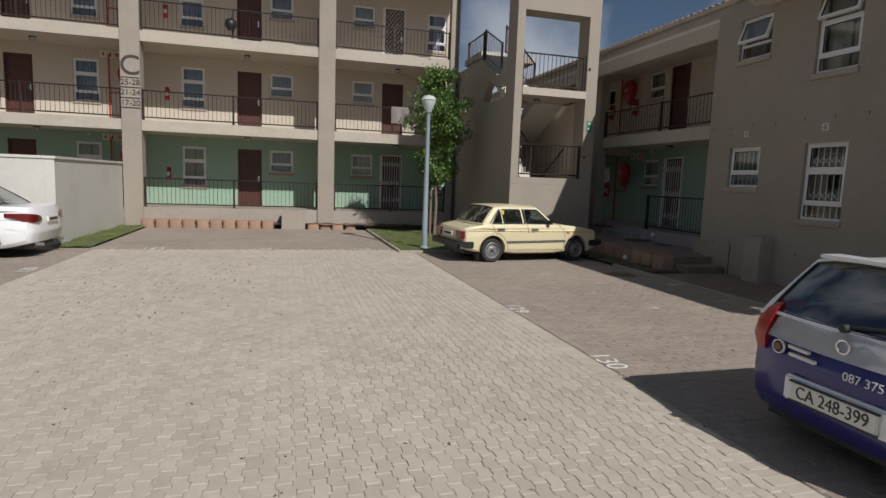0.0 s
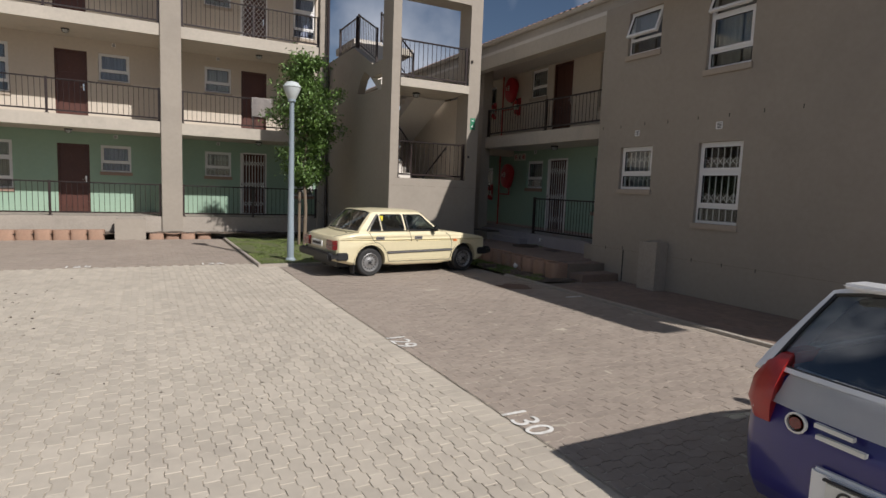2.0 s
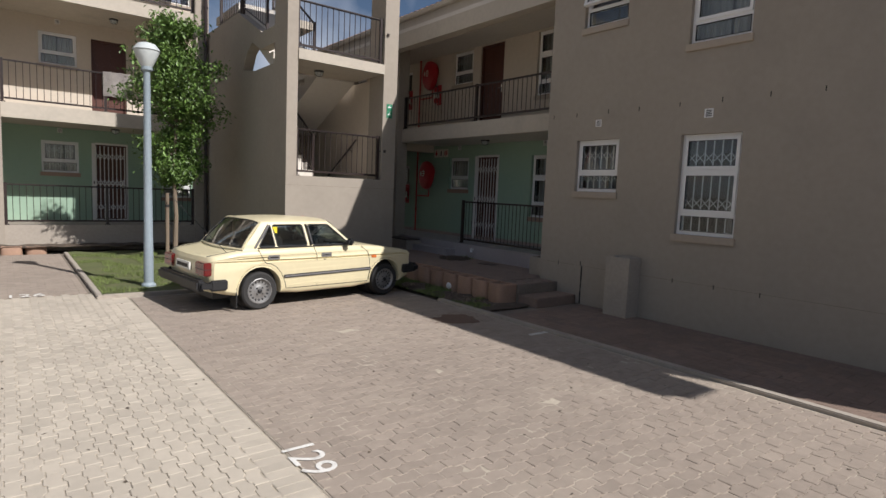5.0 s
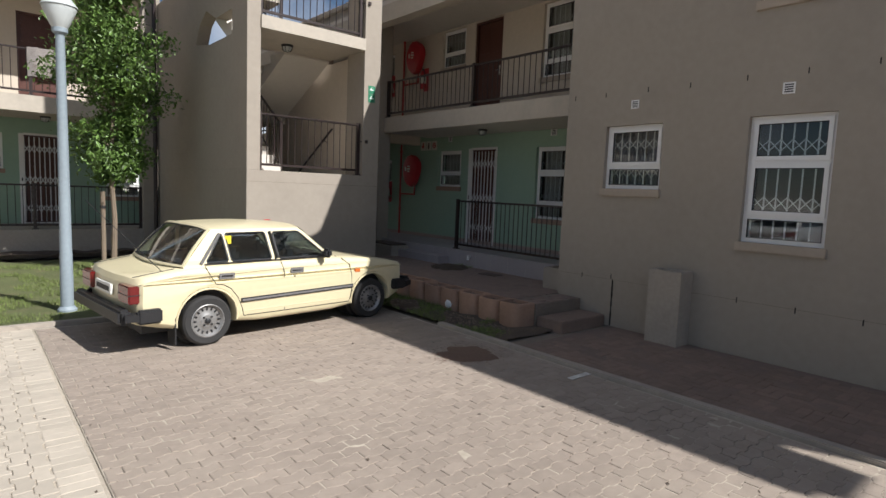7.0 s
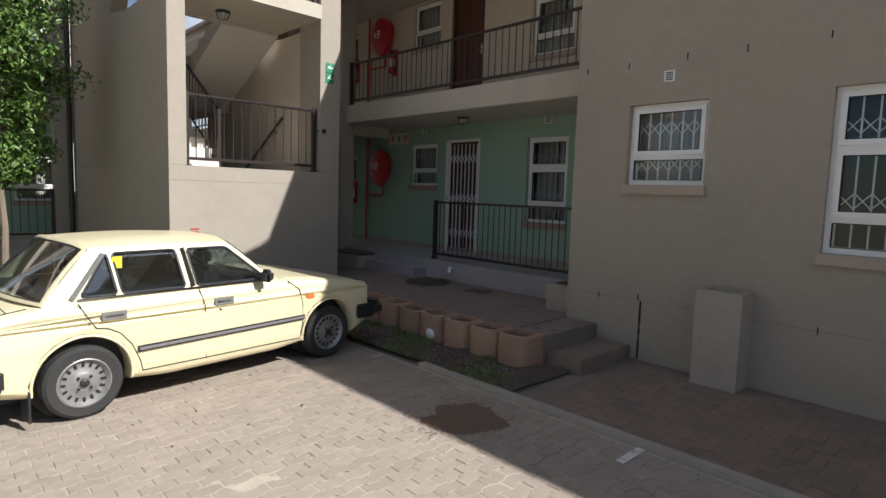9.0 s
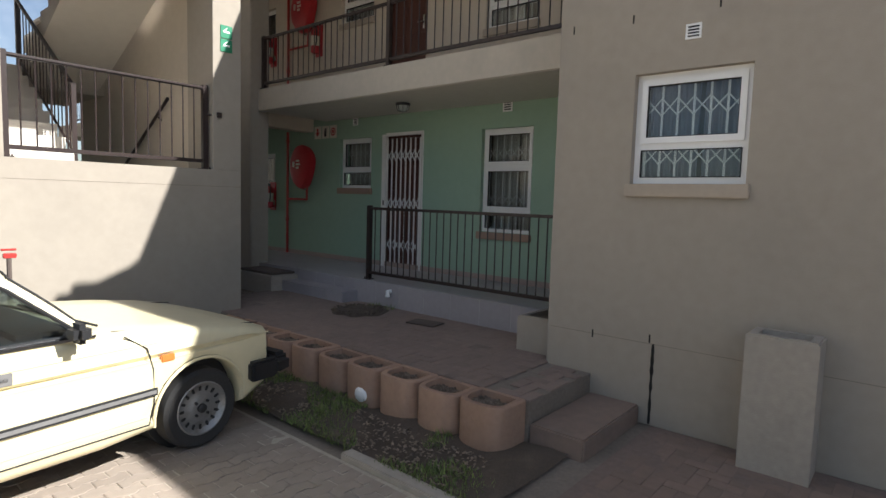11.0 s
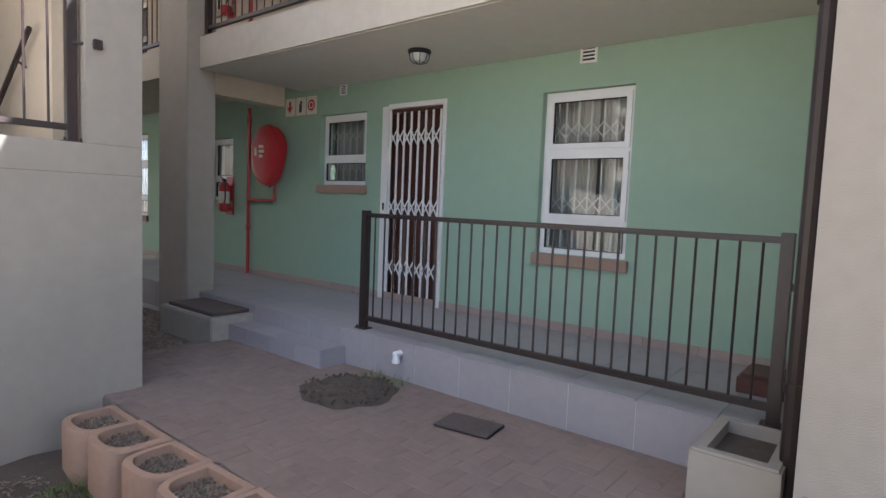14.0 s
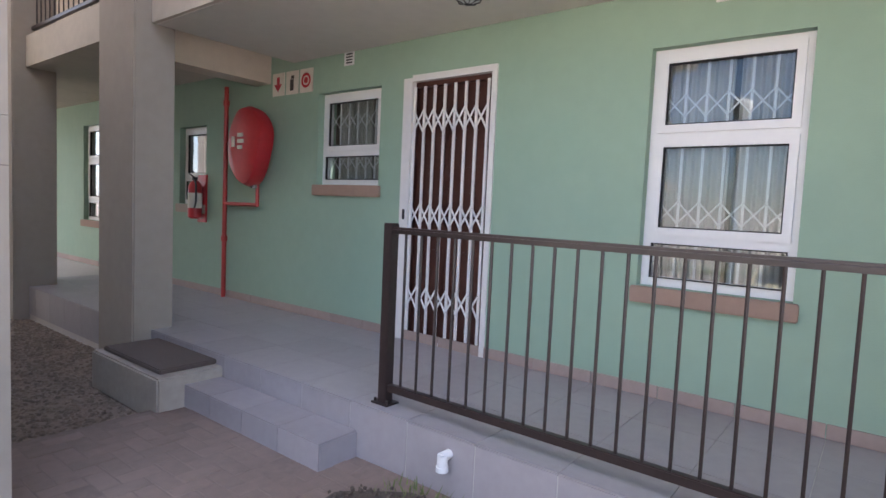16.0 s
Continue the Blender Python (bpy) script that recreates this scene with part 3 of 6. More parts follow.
for k, f in enumerate((F0, F1, F2)):
    for cx in (tall_x, ltall_x, rtall_x):
        window(pose(cx, 21.76, f + 0.67), WX, (0.50, 0.60, 0.29), "lace" if k == 0 else "blue", False, SILLRED if k == 0 else SILL,
               label="tall white three-light window with closed curtain", group="corridor windows")
    for cx in (small_x, rsmall_x):
        window(pose(cx, 21.76, f + 1.25), 0.82, (0.52, 0.29), "blue" if cx == small_x else "lace", k == 0 and cx == rsmall_x, SILLRED if k == 0 else SILL,
               label="small white two-light window", group="corridor windows")
    for cx in (door_x, rdoor_x, ldoor_x):
        g = None
        if cx == rdoor_x and k == 0:
            g = "trellis"
        if cx == rdoor_x and k == 2:
            g = "diamond"
        door(pose(cx, 21.76, f), 0.82, 2.05, g)
    for cx in (tall_x, small_x, rsmall_x, ltall_x):
        vent(pose(cx, 21.76, f + 2.33) @ Matrix.Scale(0.7, 4))
    if k < 2:
        for cx in (-1.3, 3.9, -7.6):
            corridor_lamp(cx, 20.7, (F1, F2)[k] - 0.33)
    fire_signs(pose(-5.95, 21.76, f + 2.25))
    hose_reel(pose(-5.2, 21.76, f + 1.62), 1.62)
    extinguisher(pose(-4.0, 21.76, f + 1.1) @ Matrix.Scale(0.8, 4))
    railing(pose(-4.39, 19.95, f), 5.38, 0.94)
    railing(pose(1.61, 19.95, f), 3.98, 0.94)
    railing(pose(-10.42, 19.95, f), 5.4, 0.94)

# rug airing on the first-floor railing
bm = bmesh.new()
rng = random.Random(4)
pts = [(-0.062, 0.40), (-0.07, 0.62), (-0.062, 0.90), (-0.035, 0.985), (0.0, 0.995), (0.035, 0.985), (0.062, 0.90), (0.07, 0.66)]
rows_ = []
for i in range(15):
    x = 0.62 * i / 14
    rows_.append([bm.verts.new((x, y + 0.01 * math.sin(i * 0.8 + j), z + rng.uniform(-0.012, 0.012))) for j, (y, z) in enumerate(pts)])
for a, b in zip(rows_, rows_[1:]):
    for j in range(len(pts) - 1):
        bm.faces.new((a[j], a[j + 1], b[j + 1], b[j]))
bmesh.ops.solidify(bm, geom=bm.faces[:], thickness=0.018)
rug = link("rug", bm, TOWEL, smooth=True)
rug.matrix_basis = pose(3.55, 19.95, F1 - 0.02)
tagged(rug, "speckled grey shaggy rug hung over the railing to air", "rug")

# pot on the second-floor railing
pot = thing("hanging_pot", "dark round cooking pot hung on the railing", "pot", pose(-1.75, 19.86, F2 + 0.42))
part("bowl", lathe(bmesh.new(), [(0.10, -0.16), (0.17, -0.06), (0.18, 0.06), (0.15, 0.12)], 18), BLACK, pot, smooth=True)
part("lid", lathe(bmesh.new(), [(0.17, 0.125), (0.12, 0.17), (0.03, 0.19), (0.03, 0.22)], 18), BLACK, pot, smooth=True)

# sign painted on the column
sg = thing("block_sign", "charcoal letters and flat numbers on the column", "sign", pose(-4.70, 19.79, 0, 90, 0, 0))
for body, z, s in (("C", 4.93, 0.85), ("25-28", 4.43, 0.24), ("21-24", 4.12, 0.24), ("17-20", 3.80, 0.24)):
    words("lettering", body, s, pose(0, z, 0.004), LETTER, sg)
for z in (4.58, 4.28, 3.96, 3.66):
    part("rule", B(-0.27, 0.27, z - 0.012, z + 0.012, 0.001, 0.006), LETTER, sg)

# ---- stair tower ----
TX0, TX1, TY0, TY1 = 5.94, 8.44, 14.45, 19.1
TOP = 8.6
block("tower_parapet", (TX0, TX1, TY0, TY0 + 0.2, G0, 1.93), TAUPE, "taupe plastered stair tower front, lower part", "wall")
block("tower_pier_west", (TX0, 6.16, TY0, 15.10, 1.932, TOP), TAUPE, "taupe plastered stair tower pier", "pier")
block("tower_pier_east", (8.10, TX1, TY0, 15.05, 1.932, TOP), TAUPE, "taupe plastered stair tower pier", "pier")
block("tower_wall_west", (TX0, 6.16, TY0 + 0.202, TY1, G0, 1.93), TAUPE, "taupe plastered stair tower side wall", "wall")
bm = bmesh.new()
prof = [(15.102, 1.932), (TY1, 1.932), (TY1, 5.6), (17.35, 5.6), (15.82, 4.88), (15.102, 4.88), (15.102, 4.55), (15.9, 4.55), (16.4, 4.78), (16.75, 4.6), (17.0, 4.27), (16.2, 4.15), (15.102, 4.15)]
a = [bm.verts.new((TX0, y, z)) for y, z in prof]
b = [bm.verts.new((6.16, y, z)) for y, z in prof]
bm.faces.new(a)
bm.faces.new(b[::-1])
for i in range(len(prof)):
    j = (i + 1) % len(prof)
    bm.faces.new((a[i], b[i], b[j], a[j]))
setting(link("tower_wall_upper", bm, TAUPE), "taupe plastered stair tower side wall with sloping top", "wall")
bm = bmesh.new()
prof = [(15.052, 1.932), (TY1, 1.932), (TY1, 4.6), (15.9, 4.15), (15.052, 4.15)]
a = [bm.verts.new((8.22, y, z)) for y, z in prof]
b = [bm.verts.new((TX1, y, z)) for y, z in prof]
bm.faces.new(a)
bm.faces.new(b[::-1])
for i in range(len(prof)):
    j = (i + 1) % len(prof)
    bm.faces.new((a[i], b[i], b[j], a[j]))
setting(link("tower_wall_east", bm, CREAM), "cream plastered wall beside the stairs", "wall")
block("tower_wall_link", (TX0, 6.16, TY1 + 0.002, 19.828, G0, 5.6), TAUPE, "taupe plastered wall joining tower and flats", "wall")
block("tower_wall_east_low", (8.22, TX1, TY0 + 0.202, TY1, G0, 1.93), TAUPE, "taupe plastered stair tower side wall", "wall")
block("tower_top_beam", (6.162, 8.098, TY0, 15.05, 6.40, TOP), TAUPE, "taupe plastered beam over the stair tower", "beam")
block("landing_lower", (6.162, 8.218, TY0 + 0.202, 15.75, 1.72, 1.926), EDGE, "pale concrete stair landing", "landing")
block("landing_upper", (6.162, 8.098, TY0 - 0.03, 15.75, 4.17, 4.37), EDGE, "pale concrete stair landing", "landing")
block("landing_back", (6.162, 8.218, 18.0, 19.83, 3.1, F1), EDGE, "pale concrete stair landing", "landing")
block("landing_top", (6.162, 8.218, 18.3, 19.83, 5.85, F2), EDGE, "pale concrete stair landing", "landing")


def flight(x0, x1, y0, z0, y1, z1, steps):
    """Concrete steps from (y0, z0) up to (y1, z1), with a sloping underside."""
    bm = bmesh.new()
    dy, dz = (y1 - y0) / steps, (z1 - z0) / steps
    pts = []
    for i in range(steps):
        pts += [(y0 + i * dy, z0 + i * dz), (y0 + i * dy, z0 + (i + 1) * dz)]
    pts += [(y1, z1), (y1, z1 - 0.22), (y0, z0 - 0.22)]
    a = [bm.verts.new((x0, y, z)) for y, z in pts]
    b = [bm.verts.new((x1, y, z)) for y, z in pts]
    bm.faces.new(a)
    bm.faces.new(b[::-1])
    for i in range(len(pts)):
        j = (i + 1) % len(pts)
        bm.faces.new((a[i], b[i], b[j], a[j]))
    ob = link("stairs", bm, SOFFIT)
    return setting(ob, "pale concrete stair flight with white underside", "stairs")


flight(7.25, 8.21, 18.3, F0, 15.752, 1.92, 8)
flight(6.17, 7.10, 15.752, 1.92, 17.998, F1, 8)
flight(7.15, 8.09, 17.998, F1, 15.752, 4.36, 7)
flight(6.17, 7.05, 15.752, 4.36, 18.298, F2, 10)


def slope_rail(x, y0, z0, y1, z1, name_label="dark brown sloping stair balustrade"):
    t = thing("stair_railing", name_label, "railing", None, "stair railings")
    part("top_rail", tube(bmesh.new(), (x, y0, z0 + 0.92), (x, y1, z1 + 0.92), 0.024, 8), RAIL, t)
    part("bottom_rail", tube(bmesh.new(), (x, y0, z0 + 0.14), (x, y1, z1 + 0.14), 0.016, 6), RAIL, t)
    for q in (0, 1):
        y, z = (y0, z0) if q == 0 else (y1, z1)
        part("post", B(x - 0.025, x + 0.025, y - 0.025, y + 0.025, z, z + 0.95), RAIL, t)
    n = int(abs(y1 - y0) / 0.13)
    for i in range(1, n):
        f = i / n
        o = new("bar", bar_mesh(0.94))
        o.parent = t
        o.location = (x, y0 + (y1 - y0) * f, z0 + (z1 - z0) * f)
    return t


railing(pose(6.19, TY0 + 0.1, 1.93), 1.86, 0.93, mid=False, group="stair tower railings")
railing(pose(6.19, TY0 + 0.1, 4.37), 1.86, 0.95, mid=False, group="stair tower railings")
slope_rail(7.12, 15.8, 1.93, 17.95, F1)
slope_rail(7.10, 15.8, 4.37, 18.25, F2)
slope_rail(6.06, 15.84, 4.88, 17.33, 5.59)
railing(pose(6.05, 17.42, 5.6, 0, 0, 90), 1.6, 0.88, mid=False, group="stair tower railings")
hr = thing("handrail", "dark brown handrail fixed to the stair wall", "handrail")
part("rail", tube(bmesh.new(), (8.15, 17.9, 1.55), (8.15, 15.7, 2.85), 0.022, 8), RAIL, hr)
for f in (0.15, 0.85):
    y, z = 17.9 - 2.2 * f, 1.55 + 1.3 * f
    part("bracket", tube(bmesh.new(), (8.15, y, z), (8.218, y, z - 0.05), 0.01, 6), RAIL, hr)
corridor_lamp(6.95, 15.2, 4.17)
sgn = thing("exit_sign", "green and white stair exit sign on the pier", "sign", pose(8.26, TY0, 3.42) @ Matrix.Scale(0.85, 4))
for z in (0.09, -0.09):
    b_ = part("board", B(-0.085, 0.085, -0.01, 0, z - 0.085, z + 0.085, bevel=0.003), SIGNGREEN, sgn)
    bm = B(-0.045, 0.045, -0.014, -0.009, z - 0.012, z + 0.012)
    tube(bm, (-0.045, -0.011, z), (0.01, -0.011, z + 0.05), 0.008, 4)
    part("symbol", bm, UPVC, b_)
# bracket fixings of the tower railings on the pier
for z in (2.55, 5.0):
    t = thing("rail_bracket", "small brown bracket fixing the railing to the pier", "bracket", pose(8.14, TY0 - 0.02, z), "rail brackets")
    part("plate", B(0.0, 0.05, -0.012, 0.02, -0.03, 0.03, bevel=0.003), RAIL, t)
    part("arm", tube(bmesh.new(), (-0.09, 0.1, 0), (0.04, 0.0, 0), 0.011, 6), RAIL, t)
# rainwater pipe between tower and C
dp = thing("downpipe", "dark brown rainwater downpipe in the corner", "pipe")
part("pipe", tube(bmesh.new(), (5.86, 19.7, G0), (5.86, 19.7, 8.7), 0.045, 12), RAIL, dp)
for z in (1.2, 3.6, 6.2):
    part("clip", tube(bmesh.new(), (5.86, 19.7, z), (5.86, 19.7, z + 0.04), 0.056, 12), RAIL, dp)

# ---- right wing ----
RY0, RY1, EJ = 1.2, 10.64, 9.3
win_small, win_tall = 9.57, 7.72
rh = []
for dz in (0.0, 2.62):
    rh.append((-win_small - 0.41, -win_small + 0.41, 1.83 + dz, 2.66 + dz))
    rh.append((-win_tall - 0.42, -win_tall + 0.42, 1.27 + dz, 2.66 + dz))
wall("wall_east_1", FRONT_R, -RY1, -RY0, G0, 5.5, 0.22, rh, TAUPE, "taupe plastered wall with fine cracks")
block("wall_east_return", (9.372, 11.178, RY1 - 0.22, RY1, G0, 5.5), TAUPE, "taupe plastered return wall", "wall")
block("wall_east_south", (9.372, 16.8, RY0, RY0 + 0.2, G0, 5.5), TAUPE, "taupe plastered end wall", "wall")
gate_y, gw_y, gt_y = 14.44, 15.56, 12.52
gh = []
for f in (F0, F1):
    gh += [(-gate_y - 0.42, -gate_y + 0.42, f, f + 2.08), (-gw_y - 0.40, -gw_y + 0.40, f + 1.25, f + 2.08), (-gt_y - 0.41, -gt_y + 0.41, f + 0.67, f + 2.08), (-21.0 - 0.41, -21.0 + 0.41, f + 0.67, f + 2.08), (-18.2 - 0.3, -18.2 + 0.3, f + 1.0, f + 1.9)]
GY1 = 26.0
wall("wall_east_2", GREEN_R, -GY1, -RY1 + 0.22, G0, F1 - 0.2, 0.22, [h for h in gh if h[2] < 3], GREEN, "green painted plaster corridor wall")
wall("wall_east_3", GREEN_R, -GY1, -RY1 + 0.22, F1 - 0.2, 5.7, 0.22, [h for h in gh if h[2] > 3], CREAM, "cream painted plaster corridor wall")
# unseen dark back wall and floors, added to keep daylight out of the wing
block("wall_east_back", (16.8, 17, RY0, GY1, G0, 5.5), ROOMDARK, "dark back wall added to close off the wing", "wall")
block("room_floor_east", (11.402, 16.8, RY0 + 0.2, GY1, 3.05, 3.28), ROOMDARK, "dark floor slab added inside the wing", "floor")
block("room_floor_wing", (9.372, 11.40, RY0 + 0.2, RY1 - 0.222, 3.05, 3.28), ROOMDARK, "dark floor slab added inside the wing", "floor")
block("corridor_floor", (9.90, 11.178, RY1 + 0.002, GY1, G0, F0 - 0.012), CONCRETE, "concrete base of the tiled corridor", "floor")
block("corridor_slab_east", (9.85, 11.178, RY1 + 0.002, 16.348, F1 - 0.33, F1), EDGE, "pale painted corridor slab edge", "slab")
block("corridor_soffit", (9.88, 11.176, RY1 + 0.004, 16.34, F1 - 0.336, F1 - 0.3305), SOFFIT, "white painted underside of the corridor slab", "ceiling")
block("corridor_slab_north", (9.85, 11.178, 17.0, GY1, F1 - 0.33, F1), EDGE, "pale painted corridor slab edge", "slab")
block("corridor_beam", (10.042, 11.178, 16.70, 16.95, F1 - 0.50, F1 - 0.002), CREAM, "plastered beam across the corridor", "beam")
setting(link("column_5", B(9.72, 10.04, 16.352, 16.998, G0, 5.5, bevel=0.012), TAUPE), "taupe plastered column", "column")
setting(link("column_6", B(9.72, 10.14, 19.25, 19.8, G0, 5.5, bevel=0.012), TAUPE), "taupe plastered column", "column")
# ceilings of the upper corridor, eaves and roof
block("ceiling", (9.15, 11.178, RY1 + 0.002, GY1, 5.42, 5.5), SOFFIT, "pale corridor ceiling", "ceiling")
block("ceiling_wing", (9.372, 16.8, RY0 + 0.2, RY1 - 0.222, 5.42, 5.498), SOFFIT, "plain ceiling of the wing", "ceiling")
block("ceiling_rooms", (11.402, 16.8, RY1 - 0.22, GY1, 5.42, 5.498), SOFFIT, "plain ceiling of the flats", "ceiling")
# unseen dark end and party walls, added to shut light out of the rooms
block("wall_east_north", (11.402, 16.8, GY1 - 0.2, GY1, G0, 5.42), ROOMDARK, "dark end wall added to close off the wing", "wall")
block("party_wall_east", (11.402, 16.8, 16.9, 17.1, G0, 5.42), ROOMDARK, "plain party wall inside the flats", "wall")
block("beam_upper", (9.15, 9.40, RY1 + 0.002, GY1, 5.08, 5.42), EDGE, "plastered beam under the eave", "beam")


def roof(x_eave, y0, y1, z, n):
    """Rows of barrel tiles up the slope."""
    bm = bmesh.new()
    rise, run = 0.45, 1.0
    pitch = 0.21
    cols = int((y1 - y0) / pitch)
    for r in range(n):
        x0, x1 = x_eave + r * 0.34, x_eave + r * 0.34 + 0.40
        z0, z1 = z + r * 0.34 * rise + 0.03, z + (r * 0.34 + 0.40) * rise + 0.004
        for c in range(cols):
            y = y0 + c * pitch
            va = []
            for k in range(5):
                h = 0.05 * math.sin(math.pi * k / 4)
                va.append((bm.verts.new((x0, y + pitch * k / 4.2, z0 + h)), bm.verts.new((x1, y + pitch * k / 4.2, z1 + h))))
            for p, q in zip(va, va[1:]):
                bm.faces.new((p[0], q[0], q[1], p[1]))
    return bm


roof_t = thing("roof", "terracotta barrel-tiled roof over the wing", "roof", None, "", "structure")
part("tiles", roof(8.64, RY0 - 0.6, EJ, 5.62, 5), ROOFTILE, roof_t)["kind"] = "stuff"
part("tiles", roof(9.40, EJ, GY1, 5.88, 5), ROOFTILE, roof_t)["kind"] = "stuff"
bm = bmesh.new()
for x0, y0, y1, z in ((8.69, RY0 - 0.6, EJ, 5.6), (9.44, EJ, GY1, 5.86)):
    vs = [bm.verts.new(p) for p in ((x0, y0, z), (x0, y1, z), (x0 + 5, y1, z + 2.25), (x0 + 5, y0, z + 2.25))]
    bm.faces.new(vs)
    vs = [bm.verts.new(p) for p in ((17.5, y0, z), (17.5, y1, z), (x0 + 5, y1, z + 2.25), (x0 + 5, y0, z + 2.25))]
    bm.faces.new(vs)
part("deck", bm, ROOFTILE, roof_t)
bm = bmesh.new()
box(bm, 8.69, 9.145, RY0 - 0.6, EJ, 5.40, 5.46)
part("soffit_board", bm, SOFFIT, roof_t)
bm = bmesh.new()
box(bm, 8.66, 8.69, RY0 - 0.6, EJ, 5.40, 5.62)
box(bm, 8.692, 9.145, EJ - 0.03, EJ, 5.462, 5.70)
box(bm, 9.38, 9.42, EJ + 0.002, GY1, 5.502, 5.90)
part("fascia", bm, EDGE, roof_t)
bm = bmesh.new()
box(bm, 8.56, 8.66, RY0 - 0.6, EJ, 5.52, 5.63, bevel=0.02)
box(bm, 9.29, 9.38, EJ + 0.002, GY1, 5.78, 5.89, bevel=0.02)
part("gutter", bm, EDGE, roof_t)

for up in (0, 1):
    dz = 2.62 * up
    window(FRONT_R @ pose(-win_small, 0, 1.83 + dz), 0.82, (0.54, 0.29), "grey", not up, SILL, bool(up), "small white window, trellis bars behind the glass" if not up else "small white window with top light tilted open", "wing windows")
    window(FRONT_R @ pose(-win_tall, 0, 1.27 + dz), 0.84, (0.50, 0.60, 0.29), "lace" if up else None, not up, SILL, bool(up), "tall white window, trellis bars behind dark glass" if not up else "tall white window with top light tilted open", "wing windows")
    f = (F0, F1)[up]
    window(GREEN_R @ pose(-gw_y, 0, f + 1.25), 0.80, (0.54, 0.29), "lace", True, SILLRED if not up else SILL, False, "small white window with bars in the corridor wall", "wing windows")
    window(GREEN_R @ pose(-gt_y, 0, f + 0.67), 0.82, (0.51, 0.61, 0.29), "lace", True, SILLRED if not up else SILL, False, "tall white window with lace curtains and trellis bars", "wing windows")
    window(GREEN_R @ pose(-21.0, 0, f + 0.67), 0.82, (0.51, 0.61, 0.29), "blue", True, SILLRED if not up else SILL, False, "tall white window down the corridor", "wing windows")
    window(GREEN_R @ pose(-18.2, 0, f + 1.0), 0.60, (0.60, 0.30), "lace", False, SILL, False, "narrow white louvre window in the corridor", "wing windows")
    door(GREEN_R @ pose(-gate_y, 0, f), 0.84, 2.08, None if up else "trellis")
    fire_signs(GREEN_R @ pose(-16.57, 0, f + 2.22))
    hose_reel(GREEN_R @ pose(-16.84, 0, f + 1.65), 1.64)
    extinguisher(GREEN_R @ pose(-17.95, 0, f + 1.08))
    if up:
        extinguisher(GREEN_R @ pose(-16.55, 0, f + 1.08))
    vent(GREEN_R @ pose(-gw_y, 0, f + 2.35) @ Matrix.Scale(0.8, 4))
    vent(GREEN_R @ pose(-gt_y, 0, f + 2.36))
    vent(FRONT_R @ pose(-win_small, 0, 2.92 + dz) @ Matrix.Scale(0.72, 4))
    vent(FRONT_R @ pose(-win_tall - 0.05, 0, 2.93 + dz) @ Matrix.Scale(0.8, 4))
corridor_lamp(10.5, 13.8, F1 - 0.337)
front_rail = railing(pose(9.97, 13.85, F0, 0, 0, -90), 3.02, 0.97, mid=False, label="dark brown steel balustrade on the tiled corridor edge", pitch=0.1078)
part("wall_tie", B(3.05, 3.19, -0.012, 0.012, 0.70, 0.74, bevel=0.004), RAIL, front_rail)
railing(pose(9.92, 16.3, F1, 0, 0, -90), 5.6, 0.80)
railing(pose(9.92, 25.0, F1, 0, 0, -90), 7.9, 0.85)
dp2 = thing("downpipe", "dark brown rainwater downpipe beside the wing's corner", "pipe")
part("pipe", tube(bmesh.new(), (9.47, RY1 + 0.05, 0.262), (9.47, RY1 + 0.05, 5.43), 0.042, 12), RAIL, dp2)
for z in (0.9, 2.5, 4.6):
    part("clip", tube(bmesh.new(), (9.47, RY1 + 0.05, z), (9.47, RY1 + 0.05, z + 0.04), 0.050, 12), RAIL, dp2)

# ---- yard: walls, kerbs, planting ----
bw = thing("boundary_wall", "pale plastered boundary wall with flat coping", "wall", None, "", "structure")
part("side", B(-5.2, -5.0, 14.30, 19.79, G0, 1.90), WHITEWALL, bw)
part("front", B(-14, -5.202, 14.30, 14.50, G0, 1.90), WHITEWALL, bw)
part("coping", B(-5.23, -4.97, 14.27, 19.79, 1.902, 1.97, bevel=0.01), WHITEWALL, bw)
part("coping", B(-14, -5.232, 14.27, 14.53, 1.902, 1.97, bevel=0.01), WHITEWALL, bw)

block("kerb_east", (7.14, 7.24, -4, 11.0, G0 - 0.02, G0 + 0.035), CONCRETE, "low concrete edging along the walkway", "kerb", 0.01)
block("kerb_grass", (2.70, 5.9, 13.22, 13.32, G0 - 0.02, G0 + 0.05), CONCRETE, "low concrete edging along the grass", "kerb", 0.01)
block("kerb_grass_west", (2.62, 2.70, 13.22, 19.1, G0 - 0.02, G0 + 0.05), CONCRETE, "low concrete edging along the grass", "kerb", 0.01)


def patch(name, x0, x1, y0, y1, z, mat, label, category, seed, lift=0.03):
    """An uneven patch of earth or turf."""
    bm = bmesh.new()
    nx, ny = max(3, int((x1 - x0) / 0.12)), max(3, int((y1 - y0) / 0.12))
    g = [[bm.verts.new((x0 + (x1 - x0) * i / nx, y0 + (y1 - y0) * j / ny, z + lift * noise.noise(Vector((i * 0.35 + seed, j * 0.35, 0))))) for j in range(ny + 1)] for i in range(nx + 1)]
    for i in range(nx):
        for j in range(ny):
            bm.faces.new((g[i][j], g[i + 1][j], g[i + 1][j + 1], g[i][j + 1]))
    return setting(link(name, bm, mat, smooth=True), label, category)


